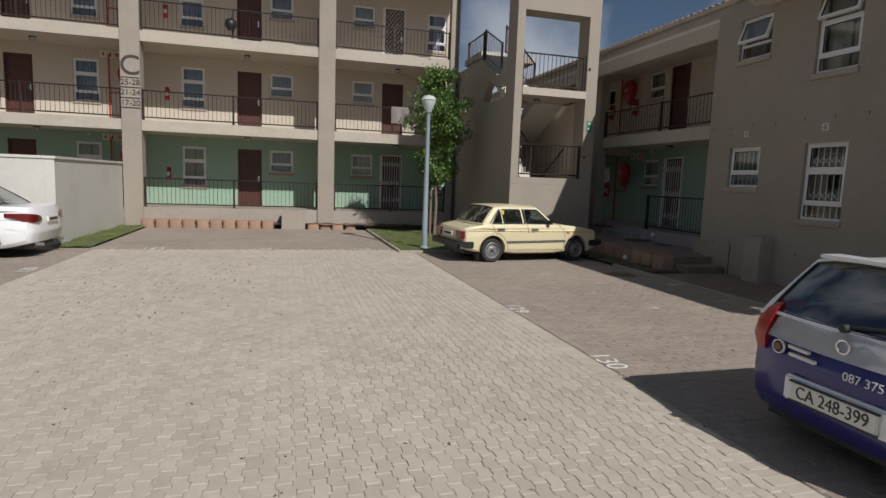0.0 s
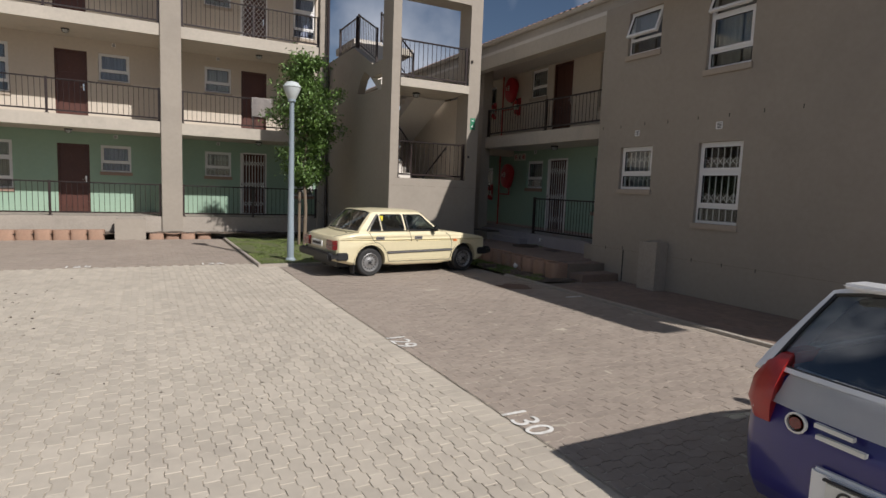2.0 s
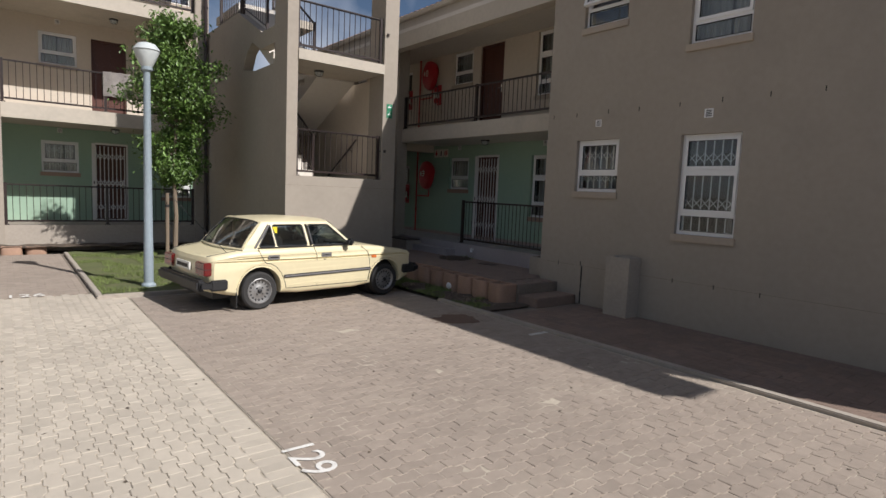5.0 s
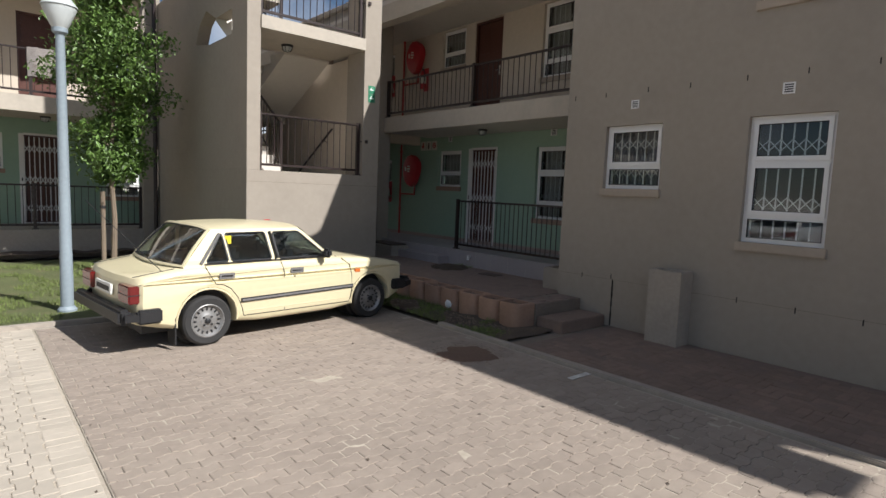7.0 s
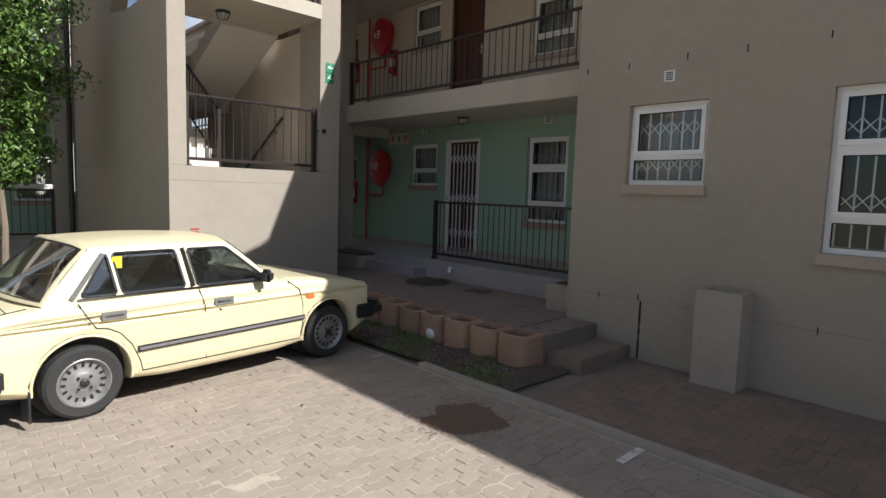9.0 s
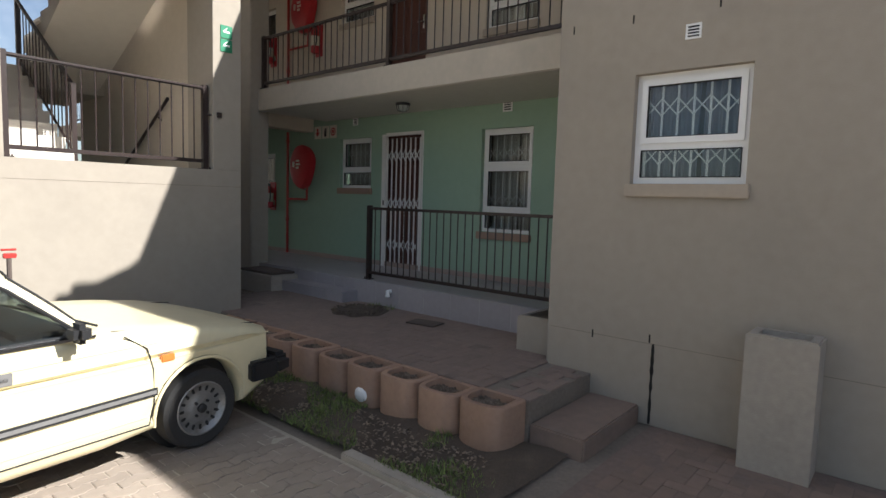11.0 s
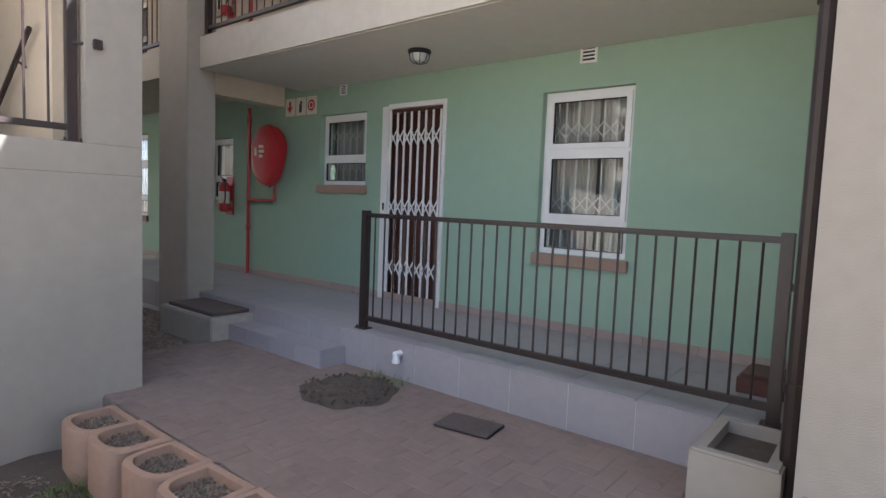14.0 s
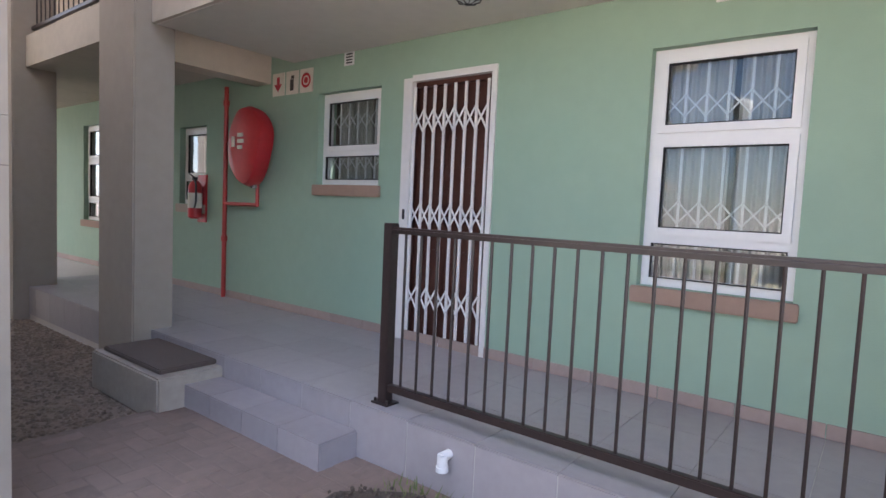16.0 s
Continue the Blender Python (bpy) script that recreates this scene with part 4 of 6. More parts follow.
def blades(name, x0, x1, y0, y1, z, n, h, label, seed, keep=0.0, mat=None):
    r = random.Random(seed)
    vs, fs = [], []
    for _ in range(n):
        x, y = r.uniform(x0, x1), r.uniform(y0, y1)
        if noise.noise(Vector((x * 1.6, y * 1.6, seed))) < keep:
            continue
        a, hh, w = r.uniform(0, 6.28), h * r.uniform(0.4, 1.2), r.uniform(0.003, 0.006)
        dx, dy, lx, ly = math.cos(a) * w, math.sin(a) * w, r.uniform(-0.6, 0.6) * hh, r.uniform(-0.6, 0.6) * hh
        k = len(vs)
        vs += [(x - dx, y - dy, z), (x + dx, y + dy, z), (x + lx, y + ly, z + hh)]
        fs.append((k, k + 1, k + 2))
    me = bpy.data.meshes.new(name)
    me.from_pydata(vs, [], fs)
    me.materials.append(mat or GRASS)
    return tagged(new(name, me), label, "grass", kind="stuff")


patch("lawn_ground_1", 2.70, 5.94, 13.32, 19.2, G0 + 0.03, TURF, "turf under the tree", "ground", 1)
patch("lawn_ground_2", -5.0, -4.25, 13.9, 19.7, G0 + 0.03, TURF, "turf strip beside the boundary wall", "ground", 2)
blades("grass", 2.72, 5.9, 13.32, 18.6, G0 + 0.03, 26000, 0.055, "short dry green lawn grass", 3)
blades("grass", -4.99, -4.25, 13.9, 19.6, G0 + 0.03, 9000, 0.07, "short green grass strip", 4)
patch("soil_bed", 7.24, 8.18, 9.9, 14.44, G0 + 0.02, SOIL, "dark soil bed with weeds", "ground", 5, 0.05)
blades("weeds", 7.2, 7.88, 10.0, 14.0, G0 + 0.02, 9000, 0.055, "sparse weeds in the soil bed", 6, 0.05)
patch("soil_bed_north", -4.4, 5.9, 19.25, 19.86, G0 + 0.16, SOIL, "dark soil behind the edging blocks", "ground", 7, 0.05)

# ---- street lamp ----
lamp = thing("street_lamp", "blue-grey steel lamp post with a milky lantern", "street lamp", pose(3.43, 13.95, G0))
part("post", lathe(bmesh.new(), [(0.075, 0), (0.075, 0.4), (0.068, 0.9), (0.050, 3.45), (0.06, 3.5)], 20), LAMPPAINT, lamp, smooth=True)
part("base_collar", lathe(bmesh.new(), [(0.11, 0.02), (0.11, 0.05), (0.08, 0.09)], 20), LAMPPAINT, lamp, smooth=True)
part("lantern", lathe(bmesh.new(), [(0.075, 3.52), (0.10, 3.56), (0.185, 3.76), (0.185, 3.78)], 20), LAMPGLASS, lamp, "milky lantern globe", smooth=True)
part("cap", lathe(bmesh.new(), [(0.20, 3.782), (0.19, 3.80), (0.13, 3.88), (0.03, 3.91)], 20), LAMPGLASS, lamp, "pale cap", smooth=True)
part("collar", lathe(bmesh.new(), [(0.065, 3.46), (0.085, 3.48), (0.085, 3.53), (0.07, 3.54)], 20), LAMPPAINT, lamp, smooth=True)

# ---- tree ----
rt = random.Random(11)
tree = thing("tree", "slender young tree with small green leaves, tied to a stake", "tree", pose(4.52, 17.1, G0 + 0.02))
bm = bmesh.new()
pts = [Vector((0, 0, 0)), Vector((0.03, 0, 1.0)), Vector((-0.02, 0.03, 2.0)), Vector((0.05, 0, 3.0)), Vector((0.0, 0.02, 4.0)), Vector((0.05, 0.02, 5.0))]
for i, (a, b) in enumerate(zip(pts, pts[1:])):
    tube(bm, a, b, 0.055 - i * 0.009, 8, 0.055 - (i + 1) * 0.009)
ends = []
for i in range(56):
    z = rt.uniform(1.6, 4.9)
    k = min(int(z), 4)
    base = pts[k].lerp(pts[k + 1], z - k)
    a = rt.uniform(0, 6.28)
    reach = (0.95 if z < 4 else 0.55) * rt.uniform(0.45, 1.0) * (0.55 if z < 2.2 else 1)
    mid = base + Vector((math.cos(a) * reach * 0.5, math.sin(a) * reach * 0.5, reach * 0.45))
    tip = mid + Vector((math.cos(a + rt.uniform(-0.5, 0.5)) * reach * 0.55, math.sin(a) * reach * 0.55, reach * rt.uniform(-0.1, 0.5)))
    lb = tube(bmesh.new(), base, mid, 0.013, 5, 0.008)
    tube(lb, mid, tip, 0.008, 5, 0.003)
    part("limb", lb, BARK, tree)
    ends += [base.lerp(mid, 0.6), mid, mid.lerp(tip, 0.5), tip]
part("trunk", bm, BARK, tree, smooth=True)
vs, fs = [], []
for e in ends:
    for _ in range(rt.randint(50, 120)):
        c = e + Vector((rt.gauss(0, 0.12), rt.gauss(0, 0.12), rt.gauss(0, 0.10)))
        q = Euler((rt.uniform(-1.2, 1.2), rt.uniform(-1.2, 1.2), rt.uniform(0, 6.28))).to_matrix()
        s = rt.uniform(0.03, 0.055)
        k = len(vs)
        vs += [tuple(c + q @ Vector(p)) for p in ((-s, 0, 0), (0, -s * 0.5, 0.006), (s * 1.2, 0, 0), (0, s * 0.5, 0.006))]
        fs.append((k, k + 1, k + 2, k + 3))
me = bpy.data.meshes.new("leaves")
me.from_pydata(vs, [], fs)
me.materials.append(LEAF)
leaves = new("leaves", me)
leaves.parent = tree
leaves["kind"] = "stuff"
stake = thing("tree_stake", "weathered timber stake beside the young tree", "stake", pose(4.36, 17.05, G0))
part("pole", tube(bmesh.new(), (0, 0, 0), (0, 0, 1.5), 0.04, 8), BARK, stake)
part("tie", lathe(bmesh.new(), [(0.05, 1.2), (0.05, 1.25)], 12), BLACK, stake)

# ---- loose gravel and litter ----
def scatter(name, x0, x1, y0, y1, z, n, lo, hi, mat, label, category, seed, flat=1.0):
    """Loose stones or flecks, each a small tilted lump."""
    r = random.Random(seed)
    vs, fs = [], []
    for _ in range(n):
        c = Vector((r.uniform(x0, x1), r.uniform(y0, y1), z))
        q = Euler((r.uniform(-0.5, 0.5), r.uniform(-0.5, 0.5), r.uniform(0, 6.28))).to_matrix()
        a, b, h = r.uniform(lo, hi), r.uniform(lo, hi) * 0.6, r.uniform(lo, hi) * 0.5 * flat
        k = len(vs)
        vs += [tuple(c + q @ Vector(p)) for p in ((-a, -b, 0), (a, -b, 0), (a * 0.8, b, 0), (-a * 0.7, b, 0), (0, 0, h))]
        fs += [(k, k + 1, k + 4), (k + 1, k + 2, k + 4), (k + 2, k + 3, k + 4), (k + 3, k, k + 4)]
    me = bpy.data.meshes.new(name)
    me.from_pydata(vs, [], fs)
    me.materials.append(mat)
    return tagged(new(name, me), label, category, kind="stuff")


scatter("gravel", 8.46, 9.86, 15.42, 20.5, 0.20, 9000, 0.012, 0.03, GRAVEL, "coarse brown gravel beside the stair tower", "gravel", 21)
scatter("leaf_litter", -4.0, 7.0, 1.2, 13.4, G0 + 0.002, 260, 0.008, 0.02, SOIL, "dry leaf flecks on the paving", "litter", 22, 0.4)
scatter("leaf_litter", -3.5, -0.5, 7.0, 11.5, G0 + 0.002, 120, 0.01, 0.028, SOIL, "dry leaf flecks on the paving", "litter", 23, 0.4)
scatter("soil_crumbs", 7.25, 7.75, 10.0, 14.2, G0 + 0.03, 1500, 0.006, 0.02, GRAVEL, "crumbs of soil in the bed", "soil", 24)

# ---- retaining blocks ----
def retaining_block(w, d, h, t=0.045):
    """A hollow block, round in front (towards -x), flat behind."""
    bm = bmesh.new()
    n = 14

    def ring(w, d, x_back, z):
        pts = []
        for i in range(n + 1):
            a = math.pi / 2 + math.pi * i / n
            c, s = math.cos(a), math.sin(a)
            pts.append((x_back - d * 0.5 + d * 0.5 * math.copysign(abs(c) ** 0.7, c), w / 2 * math.copysign(abs(s) ** 0.7, s), z))
        return [(x_back, w / 2, z)] + pts + [(x_back, -w / 2, z)]
    rings = [ring(w, d, 0, 0), ring(w, d, 0, h - 0.012), ring(w - 0.02, d - 0.01, -0.006, h), ring(w - 2 * t, d - 2 * t, -t, h), ring(w - 2 * t - 0.01, d - 2 * t, -t, h - 0.09)]
    vr = [[bm.verts.new(p) for p in r] for r in rings]
    for a, b in zip(vr, vr[1:]):
        for i in range(len(a)):
            j = (i + 1) % len(a)
            bm.faces.new((a[i], a[j], b[j], b[i]))
    bm.faces.new(vr[0])
    return bm, rings[4]


def block_thing(m, w, d, h, seed):
    t = thing("retaining_block", "hollow terracotta retaining block filled with gravel", "retaining block", m, "retaining blocks")
    bm, inner = retaining_block(w, d, h)
    part("shell", bm, TERRA, t, smooth=True)
    r = random.Random(seed)
    bm = bmesh.new()
    bm.faces.new([bm.verts.new((x, y, h - 0.055)) for x, y, z in inner])
    for _ in range(420):
        x, y = r.uniform(-d + 0.05, -0.05), r.uniform(-w / 2 + 0.05, w / 2 - 0.05)
        if x < -d * 0.6 and abs(y) > w * 0.3:
            continue
        s = r.uniform(0.005, 0.011)
        bmesh.ops.create_cube(bm, size=s, matrix=pose(x, y, h - 0.05 + r.uniform(-0.004, 0.012), r.uniform(0, 90), r.uniform(0, 90), r.uniform(0, 90)))
    part("gravel", bm, GRAVEL, t)["kind"] = "stuff"
    return t


master = block_thing(pose(8.18, 10.44, G0), 0.395, 0.33, 0.32, 1)
jr = random.Random(7)
for i in range(1, 10):
    copy_thing(master, pose(8.18 + jr.uniform(-0.012, 0.012), 10.44 + 0.40 * i, G0 + jr.uniform(-0.01, 0.012), 0, 0, jr.uniform(-3, 3)))
for i in range(13):
    if -4.25 + 0.40 * i < -0.3:
        copy_thing(master, pose(-4.2 + 0.40 * i, 19.55, G0 - 0.06 + jr.uniform(-0.01, 0.01), 0, 0, 90 + jr.uniform(-3, 3)))
for i in range(4):
    copy_thing(master, pose(0.85 + 0.42 * i, 19.55 + 0.1 * (i % 2), G0 - 0.16, 0, 0, 90 + jr.uniform(-6, 6)))

# ---- terrace, steps, boxes ----
block("terrace", (8.185, 9.898, 10.22, 15.40, G0, 0.262), JOINT, "raised paved terrace base before the corridor", "terrace")
block("terrace_step", (8.20, 9.148, 9.80, 10.218, G0 - 0.02, 0.105), WALKPI, "low brick step up to the terrace", "step", 0.012)
block("gravel_bed", (8.442, 9.864, 15.402, 24.0, G0, 0.20), GRAVEL, "coarse gravel bed beside the stair tower", "ground")
pit = thing("inspection_chamber", "painted concrete inspection box with an iron cover", "chamber", pose(9.42, 15.30, 0.2))
part("box", B(0, 0.56, 0, 1.02, 0, 0.29, bevel=0.012), CONCRETE, pit)
part("cover", B(0.05, 0.53, 0.08, 0.94, 0.291, 0.325, bevel=0.008), IRON, pit, "rusty iron cover")
for name, dims, soil, lab in (("planter_box", (8.85, 9.146, 8.62, 9.03, G0, 0.86), 0.80, "tall plastered planter box against the wall"),
                              ("planter_box", (9.32, 9.868, 10.70, 11.06, 0.264, 0.60), 0.54, "low plastered gully box beside the corridor"),
                              ("planter_box", (-0.16, 0.60, 19.2, 19.7, G0, 0.53), 0.48, "plastered meter box among the edging blocks")):
    x0, x1, y0, y1, z0, z1 = dims
    t = thing(name, lab, "planter", pose(x0, y0, z0))
    w, d, h, k = x1 - x0, y1 - y0, z1 - z0, 0.06
    bm = bmesh.new()
    outer = [(0, 0), (w, 0), (w, d), (0, d)]
    inn = [(k, k), (w - k, k), (w - k, d - k), (k, d - k)]
    r0 = [bm.verts.new((x, y, 0)) for x, y in outer]
    r1 = [bm.verts.new((x, y, h)) for x, y in outer]
    r2 = [bm.verts.new((x, y, h)) for x, y in inn]
    r3 = [bm.verts.new((x, y, h - 0.12)) for x, y in inn]
    for a, b in ((r0, r1), (r1, r2), (r2, r3)):
        for i in range(4):
            j = (i + 1) % 4
            bm.faces.new((a[i], a[j], b[j], b[i]))
    bm.faces.new(r0)
    bmesh.ops.bevel(bm, geom=[e for e in bm.edges if all(v in r1 for v in e.verts)], offset=0.012, segments=2, affect="EDGES")
    part("box", bm, CONCRETE if x0 > 0 and x0 < 9 else TAUPE, t)
    part("soil", B(k, w - k, k, d - k, h - 0.13, h - 0.06), SOIL, t)

man = thing("manhole", "round manhole overgrown with dark soil and weeds", "manhole", pose(9.40, 13.38, 0.27))
bm = bmesh.new()
c = bm.verts.new((0, 0, 0.035))
prev, first = None, None
for ri, (r, z) in enumerate(((0.16, 0.038), (0.29, 0.030), (0.35, 0.008))):
    ring = [bm.verts.new((r * (1 + 0.06 * math.sin(7 * a) + 0.05 * math.sin(3 * a + ri)) * math.cos(a), r * (1 + 0.06 * math.sin(7 * a)) * math.sin(a), z + 0.006 * math.sin(9 * a + ri))) for a in [6.2832 * i / 30 for i in range(30)]]
    for i in range(30):
        j = (i + 1) % 30
        if prev is None:
            bm.faces.new((c, ring[i], ring[j]))
        else:
            bm.faces.new((prev[i], ring[i], ring[j], prev[j]))
    prev = ring
part("soil", bm, SOIL, man, smooth=True)
rm = random.Random(5)
bm = bmesh.new()
for _ in range(260):
    a, r = rm.uniform(0, 6.28), 0.34 * rm.random() ** 0.5
    bmesh.ops.create_cube(bm, size=rm.uniform(0.006, 0.018), matrix=pose(r * math.cos(a), r * math.sin(a), 0.036, rm.uniform(0, 90), rm.uniform(0, 90), 0))
part("clods", bm, SOIL, man)["kind"] = "stuff"
blades("weeds", 9.62, 9.82, 13.15, 13.6, 0.27, 80, 0.07, "small weeds at the manhole's edge", 8, -0.2)
cov = thing("drain_cover", "small rounded iron drain cover in the paving", "drain cover", pose(9.49, 12.38, 0.272, 0, 0, 8))
part("plate", B(-0.13, 0.13, -0.19, 0.19, -0.004, 0.016, bevel=0.01), IRON, cov)
pipe = thing("overflow_pipe", "white plastic drain elbow poking from the riser", "pipe", pose(9.868, 13.32, 0.48))
bm = tube(bmesh.new(), (0.0, 0, 0), (-0.06, 0, 0), 0.024, 14)
tube(bm, (-0.052, 0, 0.012), (-0.052, 0, -0.06), 0.026, 14)
tube(bm, (-0.052, 0, -0.045), (-0.052, 0, -0.068), 0.031, 14)
part("elbow", bm, UPVC, pipe, smooth=True)
dm = thing("crate", "low dark red wooden crate on the corridor floor", "crate", pose(10.45, 10.70, F0))
part("body", B(0, 0.36, 0, 0.40, 0.0, 0.10, bevel=0.006), DOOR, dm)
part("rim", B(0.02, 0.34, 0.02, 0.38, 0.101, 0.12, bevel=0.004), DOOR, dm)

# white stone and paint blotch
st = link("stone", bmesh.new(), UPVC)
bm = bmesh.new()
bmesh.ops.create_icosphere(bm, subdivisions=2, radius=0.075, matrix=Matrix.Diagonal((0.6, 1, 0.95, 1)))
bm.to_mesh(st.data)
bm.free()
st.location = (7.86, 11.60, G0 + 0.10)
tagged(st, "round white painted stone beside the blocks", "stone")

# joints and weep slots on the wing's wall
crack = thing("tar_strip", "black tar-filled movement joint on the plaster", "joint", FRONT_R @ pose(-9.72, 0, 0))
bm = bmesh.new()
rc = random.Random(3)
ladder = []
for i in range(16):
    w, z = 0.006 + rc.random() * 0.012, G0 + 0.01 + i * 0.042
    ladder.append([bm.verts.new(p) for p in ((-w, 0.003, z), (-w * 0.7, -0.007, z), (w * 0.7, -0.007, z), (w, 0.003, z))])
for a, b in zip(ladder, ladder[1:]):
    for k in range(4):
        bm.faces.new((a[k], a[(k + 1) % 4], b[(k + 1) % 4], b[k]))
bm.faces.new(ladder[0])
bm.faces.new(ladder[-1])
part("strip", bm, CRACK, crack)
weep = None
for y, z in ((10.22, 0.60), (9.75, 0.64), (8.75, 0.62), (8.1, 0.60), (7.5, 0.59), (6.9, 0.58), (10.52, 3.08), (10.02, 3.08), (9.4, 3.09), (8.85, 3.08), (8.2, 3.09), (7.6, 3.09), (7.0, 3.10), (6.4, 3.10)):
    m = FRONT_R @ pose(-y, -0.001, z)
    if weep is None:
        weep = link("weep_slot", B(-0.006, 0.006, -0.002, 0.004, -0.032, 0.032), CRACK)
        weep.matrix_basis = m
        tagged(weep, "narrow black weep slot in the plaster", "weep slot", "weep slots")
    else:
        copy_thing(weep, m)
hl = thing("plaster_joint", "hairline horizontal joint in the plaster", "joint", FRONT_R)
part("line", B(-RY1 + 0.03, -RY0, -0.0015, 0.002, 0.598, 0.602), JOINT, hl)
hl2 = thing("plaster_joint", "hairline horizontal joint on the tower", "joint", pose(TX0, TY0, 0))
part("line", B(0.0, 2.5, -0.0015, 0.002, 1.738, 1.742), JOINT, hl2)


# ---- cars ----
from mathutils.geometry import tessellate_polygon


def shell(outline, hw, round_=0.05, tumble=0.06, nose=0.10):
    """A car's lower body: its side outline (x, z) run across the width, with rounded edges, curved flanks and a rounded plan."""
    x0, x1 = min(p[0] for p in outline), max(p[0] for p in outline)
    zc = 0.55
    cx, cz = (x0 + x1) / 2, sum(p[1] for p in outline) / len(outline)

    def ring(s, inset):
        out = []
        n = len(outline)
        for i, (x, z) in enumerate(outline):
            (xa, za), (xb, zb) = outline[i - 1], outline[(i + 1) % n]
            tx, tz = xb - xa, zb - za
            l = math.hypot(tx, tz) or 1
            nx, nz = -tz / l, tx / l
            px, pz = x - nx * inset, z - nz * inset
            w = hw * (1 - tumble * ((pz - zc) / 0.4) ** 2)
            e = max(0.0, (abs(px - cx) / ((x1 - x0) / 2)) - 0.72) / 0.28
            w *= 1 - nose * e * e
            bow = 0.07 * (s * s) * e * (1 if px < cx else -1)
            out.append((px + bow, s * w, pz))
        return out
    bm = bmesh.new()
    spec = [(-1.0, round_), (-0.985, round_ * 0.35), (-0.95, 0), (-0.6, 0), (-0.2, 0), (0.2, 0), (0.6, 0), (0.95, 0), (0.985, round_ * 0.35), (1.0, round_)]
    rings = [[bm.verts.new(p) for p in ring(s, i)] for s, i in spec]
    for a, b in zip(rings, rings[1:]):
        for i in range(len(a)):
            j = (i + 1) % len(a)
            bm.faces.new((a[i], a[j], b[j], b[i]))
    tris = tessellate_polygon([[Vector((x, z, 0)) for x, z in outline]])
    mark = bm.faces.layers.int.new("flank")
    for ring_ in (rings[0], rings[-1]):
        for q in tris:
            bm.faces.new([ring_[k] for k in q])[mark] = 1
    for k in range(7):
        bmesh.ops.bisect_plane(bm, geom=bm.verts[:] + bm.edges[:] + bm.faces[:], plane_co=(0, 0, 0.33 + 0.075 * k), plane_no=(0, 0, 1))
    for v in {v for f in bm.faces if f[mark] for v in f.verts}:
        e = max(0.0, (abs(v.co.x - cx) / ((x1 - x0) / 2)) - 0.72) / 0.28
        v.co.y = math.copysign(hw * (1 - tumble * ((v.co.z - zc) / 0.4) ** 2) * (1 - nose * e * e), v.co.y)
    return bm


def arch(x, r, z0, n=12, clear=0.0):
    """Points of a wheel arch from front to back, over a wheel at x."""
    a0 = math.asin(max(-0.9, (z0 - 0.29) / r))
    return [(x + r * math.cos(a), 0.29 + r * math.sin(a)) for a in [a0 + (math.pi - 2 * a0) * i / n for i in range(n + 1)]]


def beam(bm, a, b, w, d, up=(0, 0, 1)):
    a, b = Vector(a), Vector(b)
    m = Matrix.Translation((a + b) / 2) @ (b - a).to_track_quat("Z", "Y").to_matrix().to_4x4() @ Matrix.Diagonal((w, d, (b - a).length, 1))
    r = bmesh.ops.create_cube(bm, size=1.0, matrix=m)
    return bm


def wheel(parent, x, y, side, size=0.29):
    r = 0.29
    w = thing("wheel", "", "", pose(x, y, size, 90 if side < 0 else -90, 0, 0) @ Matrix.Scale(size / r, 4))
    w.parent = parent
    part("tyre", lathe(bmesh.new(), [(0.19, -0.085), (r - 0.03, -0.09), (r - 0.006, -0.07), (r, -0.04), (r, 0.04), (r - 0.006, 0.07), (r - 0.03, 0.09), (0.19, 0.085)], 36, caps=False), RUBBER, w, smooth=True)
    part("rim", lathe(bmesh.new(), [(0.19, -0.07), (0.195, 0.086), (0.185, 0.09), (0.172, 0.075), (0.155, 0.055), (0.12, 0.05), (0.075, 0.072), (0.06, 0.075), (0.03, 0.075)], 36), STEEL, w, "grey steel rim", smooth=True)
    hole = None
    for i in range(16):
        a = 2 * math.pi * i / 16
        m = pose(0.145 * math.cos(a), 0.145 * math.sin(a), 0.056, 0, 0, math.degrees(a))
        if hole is None:
            hole = part("vent_hole", B(-0.022, 0.022, -0.010, 0.010, -0.004, 0.007, bevel=0.004), BLACK, w)
            hole.matrix_basis = m
        else:
            again(hole, w, m)
    part("hub_cap", lathe(bmesh.new(), [(0.034, 0.072), (0.032, 0.095), (0.02, 0.102)], 16), BLACK, w, smooth=True)
    nut = None
    for i in range(4):
        a = 2 * math.pi * (i + 0.5) / 4
        m = pose(0.062 * math.cos(a), 0.062 * math.sin(a), 0.076)
        if nut is None:
            nut = part("wheel_nut", tube(bmesh.new(), (0, 0, -0.004), (0, 0, 0.014), 0.011, 6), BLACK, w)
            nut.matrix_basis = m
        else:
            again(nut, w, m)
    return w


def rounded(pts, r, n=4):
    """A polygon's corners cut by short curves."""
    out, k = [], len(pts)
    for i in range(k):
        p, a, b = Vector(pts[i]), Vector(pts[i - 1]), Vector(pts[(i + 1) % k])
        ra, rb = min(r, (a - p).length * 0.45), min(r, (b - p).length * 0.45)
        a, b = p + (a - p).normalized() * ra, p + (b - p).normalized() * rb
        for j in range(n + 1):
            f = j / n
            out.append(tuple(a * (1 - f) ** 2 + p * 2 * f * (1 - f) + b * f * f))
    return out


